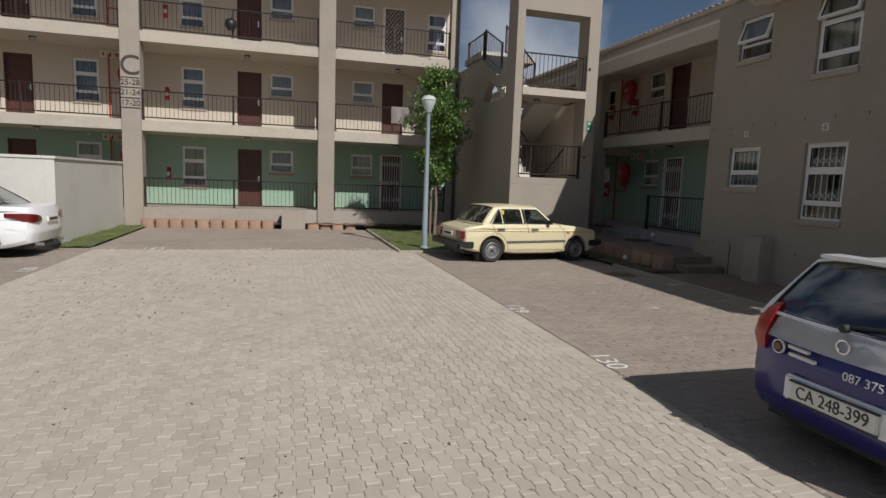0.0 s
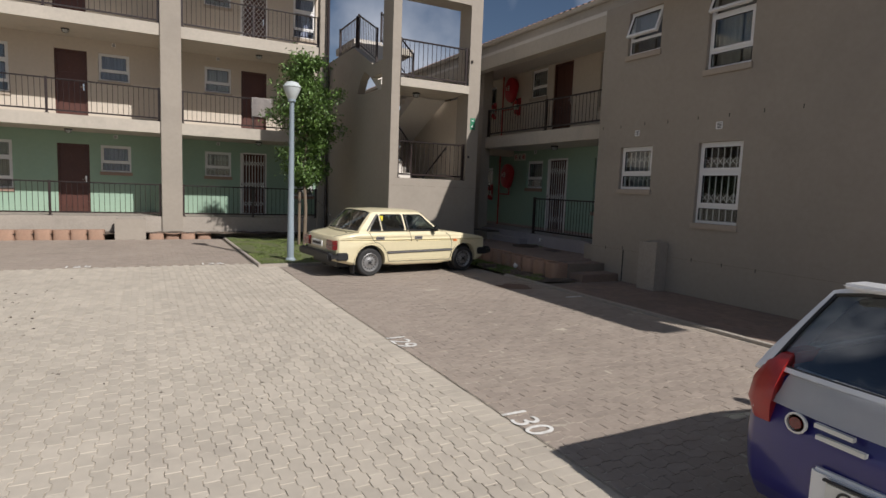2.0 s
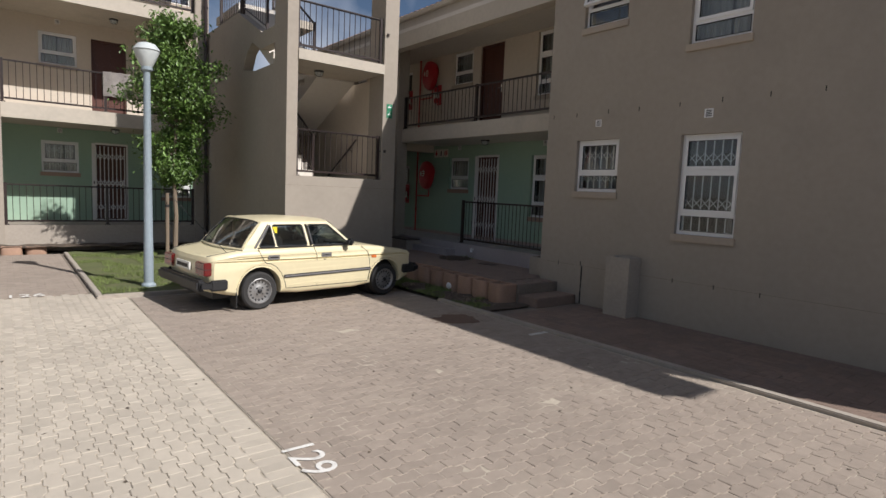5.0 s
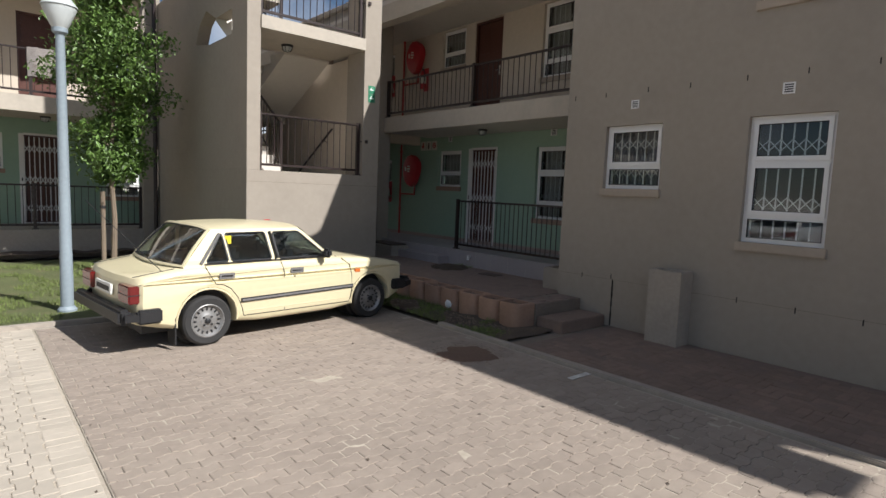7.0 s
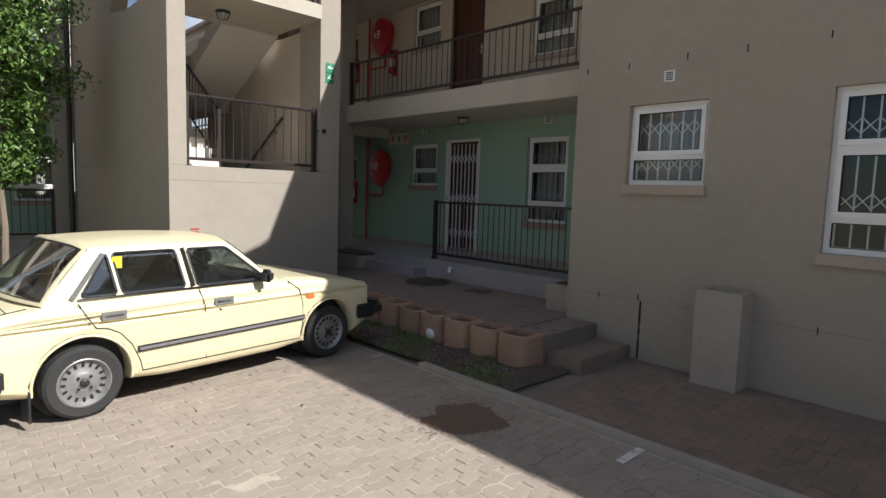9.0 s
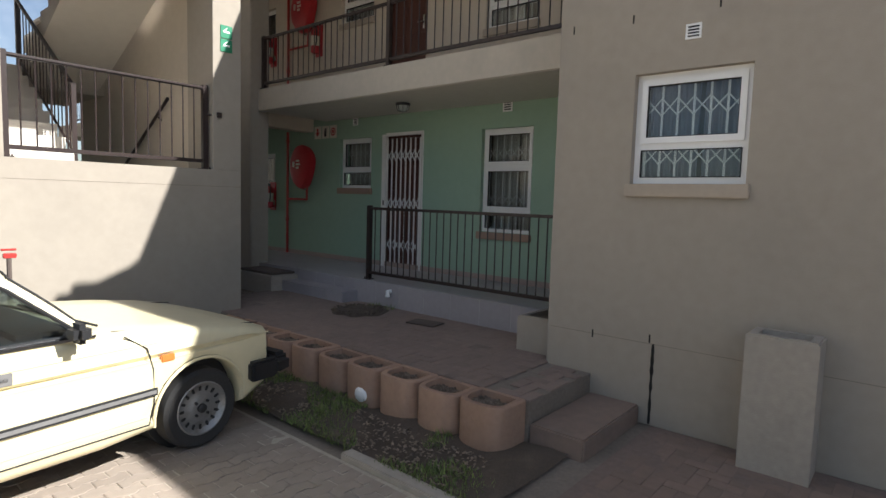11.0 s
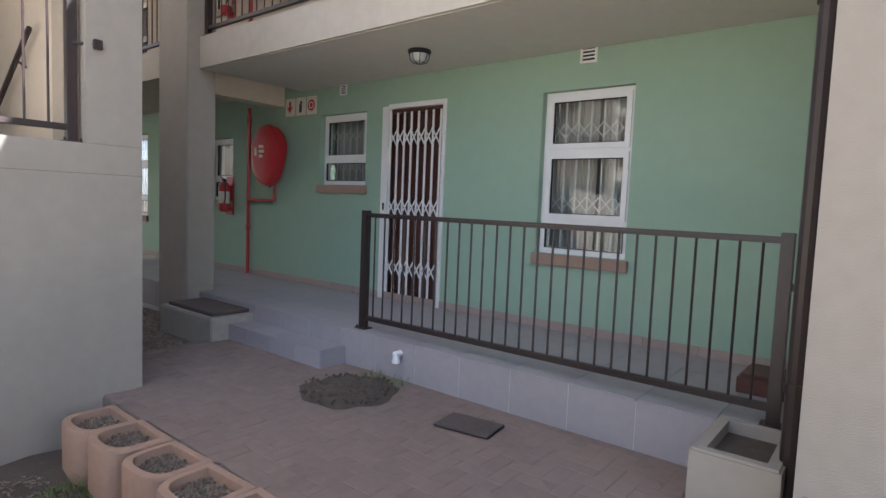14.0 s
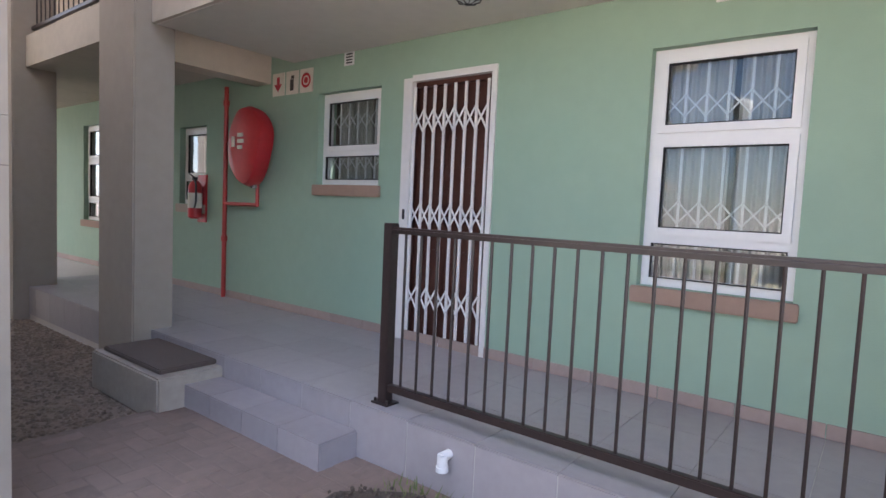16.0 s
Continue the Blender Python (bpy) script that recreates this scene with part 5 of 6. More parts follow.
def greenhouse(car, belt, roof_z, hb, hr, xr0, xr1, xf1, xf0, windows, paint, crown=0.045, bow=0.10, trim=None):
    """Roof, side frames with rounded window openings, panes and seals. Rear glass runs from xr0 (belt) to xr1 (roof), the windscreen from xf1 to xf0."""
    rise = roof_z - belt

    def on_side(x, z, s, inset=0.0):
        t = (z - belt) / rise
        return Vector((x, s * (hb + (hr - hb) * t + 0.020 * math.sin(math.pi * max(0, min(1, t))) - inset), z))

    outer = rounded([(xr0, belt - 0.05), (xr0 + 0.02, belt), (xr1, roof_z + 0.004), (xf1, roof_z + 0.004), (xf0 - 0.02, belt), (xf0, belt - 0.05)], 0.07)
    for s in (-1, 1):
        loops = [outer] + [rounded(w, 0.035) for w in windows]
        flat = [p for l in loops for p in l]
        tris = tessellate_polygon([[Vector((x, z, 0)) for x, z in l] for l in loops])
        bm = bmesh.new()
        va = [bm.verts.new(on_side(x, z, s)) for x, z in flat]
        vb = [bm.verts.new(on_side(x, z, s, 0.04)) for x, z in flat]
        for q in tris:
            bm.faces.new([va[k] for k in q])
            bm.faces.new([vb[k] for k in q[::-1]])
        base = 0
        for l in loops:
            for k in range(len(l)):
                a, b = base + k, base + (k + 1) % len(l)
                bm.faces.new((va[a], va[b], vb[b], vb[a]))
            base += len(l)
        part("side_frame", bm, paint, car)
        for w, l in zip(windows, loops[1:]):
            bm = bmesh.new()
            cx, cz = sum(p[0] for p in l) / len(l), sum(p[1] for p in l) / len(l)
            g0 = [on_side(cx + (x - cx) * 1.01, cz + (z - cz) * 1.01, s, 0.014) for x, z in l]
            a = [bm.verts.new(p) for p in g0]
            b = [bm.verts.new(p + Vector((0, -s * 0.005, 0))) for p in g0]
            for q in tessellate_polygon([[Vector((x, z, 0)) for x, z in l]]):
                bm.faces.new([a[k] for k in q])
                bm.faces.new([b[k] for k in q[::-1]])
            for k in range(len(l)):
                bm.faces.new((a[k], a[(k + 1) % len(l)], b[(k + 1) % len(l)], b[k]))
            pane = part("side_window", bm, CARGLASS, car)
            bm = bmesh.new()
            for k in range(len(l)):
                tube(bm, on_side(*l[k], s, 0.004), on_side(*l[(k + 1) % len(l)], s, 0.004), 0.011, 5)
            part("window_trim", bm, trim or BLACK, pane, smooth=True)

    def screen(v, w, x_low, x_top, way):
        """A point of the front or rear glass: v across, w from belt to roof."""
        y = v * ((hb - 0.015) * (1 - w) + (hr - 0.005) * w)
        x = x_low + (x_top - x_low) * w + way * bow * (1 - v * v) * (1 - 0.55 * w) + way * 0.02 * math.sin(math.pi * w)
        return Vector((x, y, belt - 0.02 + (rise + 0.02) * w + crown * (1 - v ** 4) * w))

    us = [-1, -0.955, -0.90, -0.7, -0.45, -0.2, 0, 0.2, 0.45, 0.7, 0.90, 0.955, 1]
    ws = [0, 0.05, 0.10, 0.3, 0.5, 0.7, 0.90, 0.95, 1]
    for name, x_low, x_top, way in (("rear_window", xr0 + 0.02, xr1, -1), ("windscreen", xf0 - 0.02, xf1, 1)):
        made = {}
        for kind in (0, 1):
            bm = bmesh.new()
            grid = [[bm.verts.new(screen(v, w, x_low, x_top, way) + Vector((-way * 0.006 * kind, 0, 0))) for v in us] for w in ws]
            for i in range(len(ws) - 1):
                for j in range(len(us) - 1):
                    border = i < 1 or i >= len(ws) - 2 or j < 1 or j >= len(us) - 2
                    if border != bool(kind):
                        bm.faces.new((grid[i][j], grid[i][j + 1], grid[i + 1][j + 1], grid[i + 1][j]))
            bmesh.ops.delete(bm, geom=[v for v in bm.verts if not v.link_faces], context="VERTS")
            if kind == 0:
                bmesh.ops.solidify(bm, geom=bm.faces[:], thickness=0.012)
            made[kind] = part(name if kind else name + "_frame", bm, CARGLASS if kind else paint, car, smooth=True)
        bm = bmesh.new()
        edge = [(v, ws[1]) for v in us[1:-1]] + [(us[-2], w) for w in ws[2:-1]] + [(v, ws[-2]) for v in us[-3:0:-1]] + [(us[1], w) for w in ws[-3:1:-1]]
        for p, q in zip(edge, edge[1:] + edge[:1]):
            tube(bm, screen(*p, x_low, x_top, way), screen(*q, x_low, x_top, way), 0.012, 5)
        part("rubber_seal", bm, BLACK, made[1], smooth=True)
    bm = bmesh.new()
    grid = []
    for i in range(13):
        f = i / 12
        row = []
        for v in (-1.0, -0.985, -0.95, -0.85, -0.6, -0.3, 0, 0.3, 0.6, 0.85, 0.95, 0.985, 1.0):
            a, b = screen(v, 1, xr0 + 0.02, xr1, -1), screen(v, 1, xf0 - 0.02, xf1, 1)
            p = a.lerp(b, f)
            p.z += 0.022 * math.sin(math.pi * f) * (1 - v ** 6) - (0.016 if abs(v) == 1 else 0)
            p.y += 0.008 * v
            row.append(bm.verts.new(p))
        grid.append(row)
    for a, b in zip(grid, grid[1:]):
        for j in range(12):
            bm.faces.new((a[j], a[j + 1], b[j + 1], b[j]))
    part("roof_panel", bm, paint, car, smooth=True)
    pillars = [windows[-1][0][0] - 0.05]
    for y in (-0.36, 0.36):
        for x in (pillars[-1] - 0.42, pillars[-1] + 0.28):
            bm = B(x - 0.07, x + 0.07, y - 0.22, y + 0.22, 0.42, belt + 0.14, bevel=0.04)
            box(bm, x - 0.04, x + 0.05, y - 0.11, y + 0.11, belt + 0.15, belt + 0.29, bevel=0.03)
            part("car_seat", bm, SEATCLOTH, car, "dark cloth seat", smooth=True)
    # dark sheet at belt height stands in for the shaded cabin, hiding the body's top
    part("cabin_floor", B(xr0 + 0.04, xf0 - 0.05, -hb * 0.93, hb * 0.93, belt + 0.004, belt + 0.014), SEATCLOTH, car)
    part("dashboard", B(xf0 - 0.42, xf0 - 0.10, -hb * 0.9, hb * 0.9, 0.70, belt + 0.05, bevel=0.04), BLACK, car)
    bm = bmesh.new()
    for i in range(18):
        a, b = 2 * math.pi * i / 18, 2 * math.pi * (i + 1) / 18
        tube(bm, (xf0 - 0.50 - 0.08 * math.sin(a), -0.34 + 0.18 * math.cos(a), 0.92 + 0.16 * math.sin(a)), (xf0 - 0.50 - 0.08 * math.sin(b), -0.34 + 0.18 * math.cos(b), 0.92 + 0.16 * math.sin(b)), 0.012, 6)
    part("steering_wheel", bm, BLACK, car)


# cream saloon
YAW = 6.5
sal = thing("car", "faded cream four-door saloon with black bumpers, parked", "car", pose(4.40, 11.56, G0, 0, 0, YAW) @ pose(0, 0.75, 0))
WB, WR = 2.22, 0.268
out = [(-0.73, 0.30), (-0.755, 0.50), (-0.745, 0.70), (-0.715, 0.755), (-0.66, 0.78), (-0.45, 0.81), (-0.2, 0.845), (0.5, 0.86), (1.3, 0.86), (1.62, 0.855), (1.85, 0.845), (2.2, 0.815), (2.6, 0.765), (2.82, 0.725), (2.865, 0.68), (2.87, 0.5), (2.84, 0.30)]
out += [(2.62, 0.22)] + arch(WB, 0.325, 0.22) + [(1.6, 0.19), (0.6, 0.19)] + arch(0.0, 0.325, 0.22) + [(-0.5, 0.25)]
HW = 0.80
part("body", shell(out, HW, 0.05, 0.05, 0.08), CARCREAM, sal, "cream painted body", smooth=True)


def flank(x, z):
    """Half width of the saloon's flank."""
    e = max(0.0, abs(x - 1.0575) / 1.8125 - 0.72) / 0.28
    return HW * (1 - 0.05 * ((z - 0.55) / 0.4) ** 2) * (1 - 0.08 * e * e)


def line_on(s, pts, r, proud=0.0):
    bm = bmesh.new()
    for (xa, za), (xb, zb) in zip(pts, pts[1:]):
        tube(bm, (xa, s * (flank(xa, za) + proud), za), (xb, s * (flank(xb, zb) + proud), zb), r, 5)
    return bm


greenhouse(sal, 0.865, 1.225, 0.735, 0.60, -0.25, 0.10, 1.20, 1.62,
           [[(0.0, 0.885), (0.25, 0.885), (0.215, 1.178), (0.20, 1.172)], [(0.285, 0.885), (0.77, 0.885), (0.73, 1.185), (0.25, 1.182)], [(0.865, 0.885), (1.52, 0.885), (1.175, 1.185), (0.825, 1.185)]], CARCREAM, 0.04)
part("underbody", B(-0.6, 2.65, -0.60, 0.60, 0.18, 0.42), BLACK, sal)
GREYTRIM = material("weathered grey trim", (0.16, 0.155, 0.15), 0.6, 0.15, 12, 0.05)
for x in (0, WB):
    for s in (-1, 1):
        wheel(sal, x, s * 0.70, s, WR)
        bm = bmesh.new()
        lathe(bm, [(0.318, -0.3), (0.318, 0.0)], 24, pose(x, s * 0.64, 0.29, -90 * s, 0, 0))
        part("wheel_well", bm, BLACK, sal)
        bm = bmesh.new()
        pts = arch(x, 0.327, 0.24, 18)
        for (xa, za), (xb, zb) in zip(pts, pts[1:]):
            tube(bm, (xa, s * (flank(xa, za) - 0.006), za), (xb, s * (flank(xb, zb) - 0.006), zb), 0.011, 6)
        part("arch_lip", bm, CARCREAM, sal, smooth=True)
for nm, xx, x_in, hgt in (("rear_bumper", -0.86, -0.74, 0.40), ("front_bumper", 2.97, 2.84, 0.43)):
    sgn_ = 1 if xx > 0 else -1
    bm = B(min(xx, x_in), max(xx, x_in), -0.76, 0.76, hgt - 0.075, hgt + 0.075, bevel=0.028)
    for s in (-1, 1):
        beam(bm, ((xx + x_in) / 2, s * 0.75, hgt), (x_in - sgn_ * 0.06, s * 0.79, hgt), 0.14, 0.07)
        a, b = sorted((x_in - sgn_ * 0.03, x_in - sgn_ * 0.26))
        box(bm, a, b, s * 0.79 - 0.05, s * 0.79 + 0.025, hgt - 0.072, hgt + 0.072, bevel=0.018)
    part(nm, bm, BLACK, sal, "black plastic bumper")
for s in (-1, 1):
    tl = part("tail_lamp", B(-0.768, -0.665, min(s * 0.44, s * 0.752), max(s * 0.44, s * 0.752), 0.52, 0.70, bevel=0.012), TAILRED, sal, "red tail lamp")
    part("lens_rib", B(-0.771, -0.66, min(s * 0.45, s * 0.755), max(s * 0.45, s * 0.755), 0.606, 0.614), BLACK, tl)
    part("headlamp", B(2.79, 2.838, min(s * 0.42, s * 0.66), max(s * 0.42, s * 0.66), 0.54, 0.66, bevel=0.01), LAMPGLASS, sal)
    st_ = part("side_trim", beam(beam(bmesh.new(), (0.36, s * 0.803, 0.455), (0.905, s * 0.803, 0.463), 0.016, 0.046), (0.915, s * 0.803, 0.463), (1.90, s * 0.803, 0.478), 0.016, 0.046), BLACK, sal, "black rubbing strip")
    part("inlay", beam(bmesh.new(), (0.37, s * 0.8125, 0.455), (1.89, s * 0.8125, 0.478), 0.006, 0.022), GREYTRIM, st_, "weathered grey inlay")
    part("side_indicator", B(1.93, 2.02, s * 0.792 - 0.012, s * 0.792 + 0.016, 0.645, 0.69, bevel=0.006), AMBER, sal, "amber indicator")
    part("belt_trim", beam(bmesh.new(), (-0.02, s * 0.744, 0.872), (1.58, s * 0.744, 0.872), 0.014, 0.016), CHROME, sal, "bright trim under the windows")
    part("door_pillar", beam(bmesh.new(), (0.817, s * 0.740, 0.880), (0.777, s * 0.622, 1.19), 0.012, 0.078), BLACK, sal, "black pillar between the doors")
    part("quarter_trim", beam(bmesh.new(), (-0.06, s * 0.742, 0.875), (0.185, s * 0.638, 1.185), 0.012, 0.034), GREYTRIM, sal, "grey quarter moulding")
    for x in (0.13, 1.00):
        h = part("door_handle", B(x, x + 0.15, s * 0.785 - 0.01, s * 0.785 + 0.022, 0.715, 0.755, bevel=0.01), CHROME, sal, "chrome door handle")
        part("recess", B(x - 0.012, x + 0.162, s * 0.785 - 0.01, s * 0.785 + 0.006, 0.703, 0.767, bevel=0.003), GREYTRIM, h)
    part("lock", tube(bmesh.new(), (1.04, s * 0.77, 0.665), (1.04, s * 0.797, 0.665), 0.012, 10), CHROME, sal)
    part("door_gap", line_on(s, [(-0.03, 0.855), (0.03, 0.74), (0.08, 0.66), (0.16, 0.645), (0.24, 0.60), (0.32, 0.50), (0.38, 0.36), (0.40, 0.275), (0.91, 0.272), (1.86, 0.27), (1.885, 0.40), (1.88, 0.62), (1.85, 0.75), (1.72, 0.845)], 0.0045), BLACK, sal)
    part("door_gap", line_on(s, [(0.86, 0.86), (0.905, 0.72), (0.91, 0.272)], 0.0045), BLACK, sal)
    part("crease", line_on(s, [(-0.68, 0.715), (-0.05, 0.752), (0.9, 0.775), (1.9, 0.775), (2.78, 0.685)], 0.005, -0.002), CARCREAM, sal)
    part("crease", line_on(s, [(0.42, 0.325), (1.84, 0.325)], 0.006, -0.002), CARCREAM, sal)
    part("mudflap", B(-0.345, -0.33, s * 0.69 - 0.09, s * 0.69 + 0.09, 0.06, 0.36), BLACK, sal)
mir = part("wing_mirror", B(1.40, 1.49, -0.93, -0.79, 0.875, 0.985, bevel=0.03), BLACK, sal, "black wing mirror", smooth=True)
part("stalk", B(1.42, 1.50, -0.80, -0.71, 0.885, 0.915, bevel=0.01), BLACK, mir)
plate = part("number_plate", B(-0.775, -0.752, -0.25, 0.25, 0.55, 0.66, bevel=0.004), PLATE, sal)
part("plate_text", B(-0.778, -0.774, -0.2, 0.2, 0.58, 0.63), LETTER, plate)
part("aerial", tube(bmesh.new(), (-0.40, -0.62, 0.80), (-1.02, -0.40, 1.52), 0.004, 5), BLACK, sal)
for s in (-1, 1):
    part("bonnet_gap", tube(bmesh.new(), (1.72, s * 0.63, 0.853), (2.80, s * 0.60, 0.731), 0.004, 4), BLACK, sal)
    part("boot_gap", tube(bmesh.new(), (-0.69, s * 0.63, 0.772), (-0.30, s * 0.65, 0.833), 0.004, 4), BLACK, sal)
for y in (-0.5, -0.05):
    part("wiper", tube(bmesh.new(), (1.70, y, 0.875), (1.60, y + 0.42, 0.905), 0.008, 5), BLACK, sal)
tagn = part("window_tag", B(0.245, 0.315, -0.655, -0.65, 1.07, 1.16), material("yellow paper", (0.72, 0.60, 0.03), 0.8, 0.1), sal, "yellow paper tag in the window")
# tap standpipe glimpsed over the roof
tap = thing("standpipe", "rusty standpipe tap on the tower wall", "tap", pose(6.05, 13.9, G0))
part("riser", tube(bmesh.new(), (0, 0, 0), (0, 0, 1.12), 0.018, 8), IRON, tap)
part("tap_head", B(-0.04, 0.05, -0.02, 0.02, 1.12, 1.16, bevel=0.005), REDPAINT, tap)
part("handle", tube(bmesh.new(), (-0.05, 0, 1.19), (0.05, 0, 1.19), 0.009, 6), REDPAINT, tap)

# wrapped hatchback, seen from behind
hat = thing("car", "white hatchback with dark blue wrapped lower body, parked", "car", pose(3.90, 2.33, G0 - 0.02))
WB = 2.46
out = [(-0.56, 0.24), (-0.64, 0.34), (-0.66, 0.52), (-0.655, 0.68), (-0.60, 0.82), (-0.585, 0.90), (-0.40, 0.93), (0.6, 0.93), (1.9, 0.92), (2.3, 0.90), (2.85, 0.80), (3.08, 0.70), (3.12, 0.45), (3.05, 0.25)]
out += [(2.82, 0.22)] + arch(WB, 0.34, 0.22) + [(1.6, 0.20), (0.8, 0.20)] + arch(0.0, 0.34, 0.22) + [(-0.42, 0.26)]
part("body", shell(out, 0.82, 0.07, 0.06, 0.10), CARBLUE, hat, "dark blue wrapped body", smooth=True)
greenhouse(hat, 0.94, 1.315, 0.745, 0.56, -0.55, -0.28, 1.25, 2.1,
           [[(-0.25, 0.975), (0.84, 0.975), (0.80, 1.265), (-0.05, 1.265)], [(0.95, 0.975), (1.95, 0.975), (1.22, 1.27), (0.90, 1.27)]], CARWHITE, 0.05, 0.07)
part("underbody", B(-0.5, 2.9, -0.64, 0.64, 0.18, 0.42), BLACK, hat)
for x in (0, WB):
    wheel(hat, x, -0.74, -1)
    wheel(hat, x, 0.74, 1)
bm = bmesh.new()
prof = [(-0.655, 0.775), (-0.632, 0.83), (-0.615, 0.90), (-0.57, 0.955)]
rows_ = [[bm.verts.new((x - 0.02 + 0.075 * (j / 5 - 1) ** 2, (0.625 - 0.02 * i) * (j / 5 - 1), z)) for j in range(11)] for i, (x, z) in enumerate(prof)]
for a, b in zip(rows_, rows_[1:]):
    for j in range(10):
        bm.faces.new((a[j], a[j + 1], b[j + 1], b[j]))
bmesh.ops.solidify(bm, geom=bm.faces[:], thickness=0.02)
part("tailgate_panel", bm, CARWHITE, hat, "white upper tailgate panel", smooth=True)
part("spoiler", B(-0.38, -0.18, -0.48, 0.48, 1.352, 1.378, bevel=0.012), CARWHITE, hat, smooth=True)
for s in (-1, 1):
    bm, loops = bmesh.new(), []
    for z, xr_, ya, yb in ((0.655, -0.565, 0.625, 0.725), (0.67, -0.60, 0.62, 0.755), (0.76, -0.615, 0.615, 0.778), (0.86, -0.595, 0.61, 0.77), (0.95, -0.555, 0.60, 0.735), (1.0, -0.51, 0.595, 0.695), (1.012, -0.48, 0.60, 0.66)):
        loops.append([bm.verts.new(p) for p in ((xr_ - 0.012, s * ya, z), (xr_ - 0.006, s * (ya * 0.45 + yb * 0.55), z), (xr_ + 0.03, s * (yb - 0.022), z), (xr_ + 0.08, s * yb, z), (xr_ + 0.22, s * (yb + 0.008), z), (xr_ + 0.22, s * ya, z))])
    for a, b in zip(loops, loops[1:]):
        for k in range(6):
            bm.faces.new((a[k], a[(k + 1) % 6], b[(k + 1) % 6], b[k]))
    bm.faces.new(loops[0])
    bm.faces.new(loops[-1])
    tl = part("tail_lamp", bm, TAILBRIGHT, hat, "red tail lamp", smooth=True)
    part("reverse_lens", B(-0.612, -0.59, min(s * 0.665, s * 0.715), max(s * 0.665, s * 0.715), 0.71, 0.77, bevel=0.008), LAMPGLASS, tl)
    part("wing_mirror", B(1.62, 1.74, min(s * 0.8, s * 0.98), max(s * 0.8, s * 0.98), 0.95, 1.08, bevel=0.03), CARWHITE, hat, smooth=True)
# lettering reads from behind: local x of the words runs along -y
REAR = pose(-0.705, 0, 0, 90, 0, -90)
pl = part("number_plate", B(-0.712, -0.69, -0.29, 0.29, 0.425, 0.545, bevel=0.006), PLATE, hat, "white number plate")
words("plate_text", "CA 248-399", 0.115, pose(-0.714, 0, 0.485, 90, 0, -90) @ Matrix.Diagonal((0.86, 1, 1, 1)), LETTER, pl)
bm = bmesh.new()
for y0, y1, z0, z1 in ((-0.30, 0.30, 0.545, 0.555), (-0.30, 0.30, 0.415, 0.425)):
    box(bm, -0.716, -0.70, y0, y1, z0, z1)
part("plate_frame", bm, BLACK, pl)
pr = part("plate_recess", B(-0.688, -0.64, -0.37, 0.37, 0.40, 0.575, bevel=0.015), CARWHITE, hat, "white plate surround")
words("lettering", "087 375", 0.078, pose(-0.684, -0.16, 0.69, 90, 0, -90), PLATE, hat)
for y, z, w in ((0.30, 0.755, 0.17), (0.27, 0.705, 0.21)):
    part("logo_bar", beam(bmesh.new(), (-0.672, y - w / 2, z), (-0.650, y + w / 2, z), 0.024, 0.02), PLATE, hat, "white logo bar")
part("logo_ring", lathe(bmesh.new(), [(0.050, 0), (0.050, 0.012), (0.041, 0.014), (0.039, 0.0)], 24, pose(-0.645, 0.47, 0.73, 0, -90, 0)), PLATE, hat, "white ring")
part("logo_disc", lathe(bmesh.new(), [(0.028, 0), (0.028, 0.016)], 20, pose(-0.645, 0.47, 0.73, 0, -90, 0)), TAILRED, hat, "red disc")
part("badge", lathe(bmesh.new(), [(0.048, 0), (0.048, 0.014), (0.036, 0.016), (0.034, 0.004)], 24, pose(-0.652, 0.0, 0.86, 0, -90, 0), False), CHROME, hat, "chrome badge")
part("wiper", tube(bmesh.new(), (-0.60, 0.02, 0.98), (-0.555, -0.34, 1.03), 0.01, 6), BLACK, hat)
part("wiper_pivot", lathe(bmesh.new(), [(0.03, 0), (0.025, 0.04)], 12, pose(-0.60, 0.04, 0.965, 0, -90, 0)), BLACK, hat)

# white saloon beside the boundary wall
white_car = thing("car", "white modern saloon parked beside the boundary wall", "car", pose(-5.55, 12.95, G0, 0, 0, 180))
WB = 2.85
out = [(-0.86, 0.30), (-0.93, 0.50), (-0.92, 0.75), (-0.86, 0.93), (-0.80, 0.985), (-0.3, 1.0), (0.6, 0.97), (2.1, 0.95), (2.6, 0.92), (3.4, 0.80), (3.62, 0.66), (3.64, 0.4), (3.55, 0.24)]
out += [(3.25, 0.2)] + arch(WB, 0.36, 0.2) + [(1.9, 0.18), (0.9, 0.18)] + arch(0.0, 0.36, 0.2) + [(-0.6, 0.24)]
part("body", shell(out, 0.91, 0.08, 0.06, 0.16), CARWHITE, white_car, "white painted body", smooth=True)
greenhouse(white_car, 0.98, 1.40, 0.80, 0.60, -0.35, 0.35, 1.5, 2.35,
           [[(0.05, 1.01), (1.03, 1.01), (1.0, 1.335), (0.42, 1.335)], [(1.15, 1.01), (2.2, 1.01), (1.45, 1.345), (1.12, 1.345)]], CARWHITE, 0.05, 0.12)
part("underbody", B(-0.7, 3.4, -0.68, 0.68, 0.18, 0.42), BLACK, white_car)
for x in (0, WB):
    wheel(white_car, x, -0.79, -1, 0.32)
    wheel(white_car, x, 0.79, 1, 0.32)
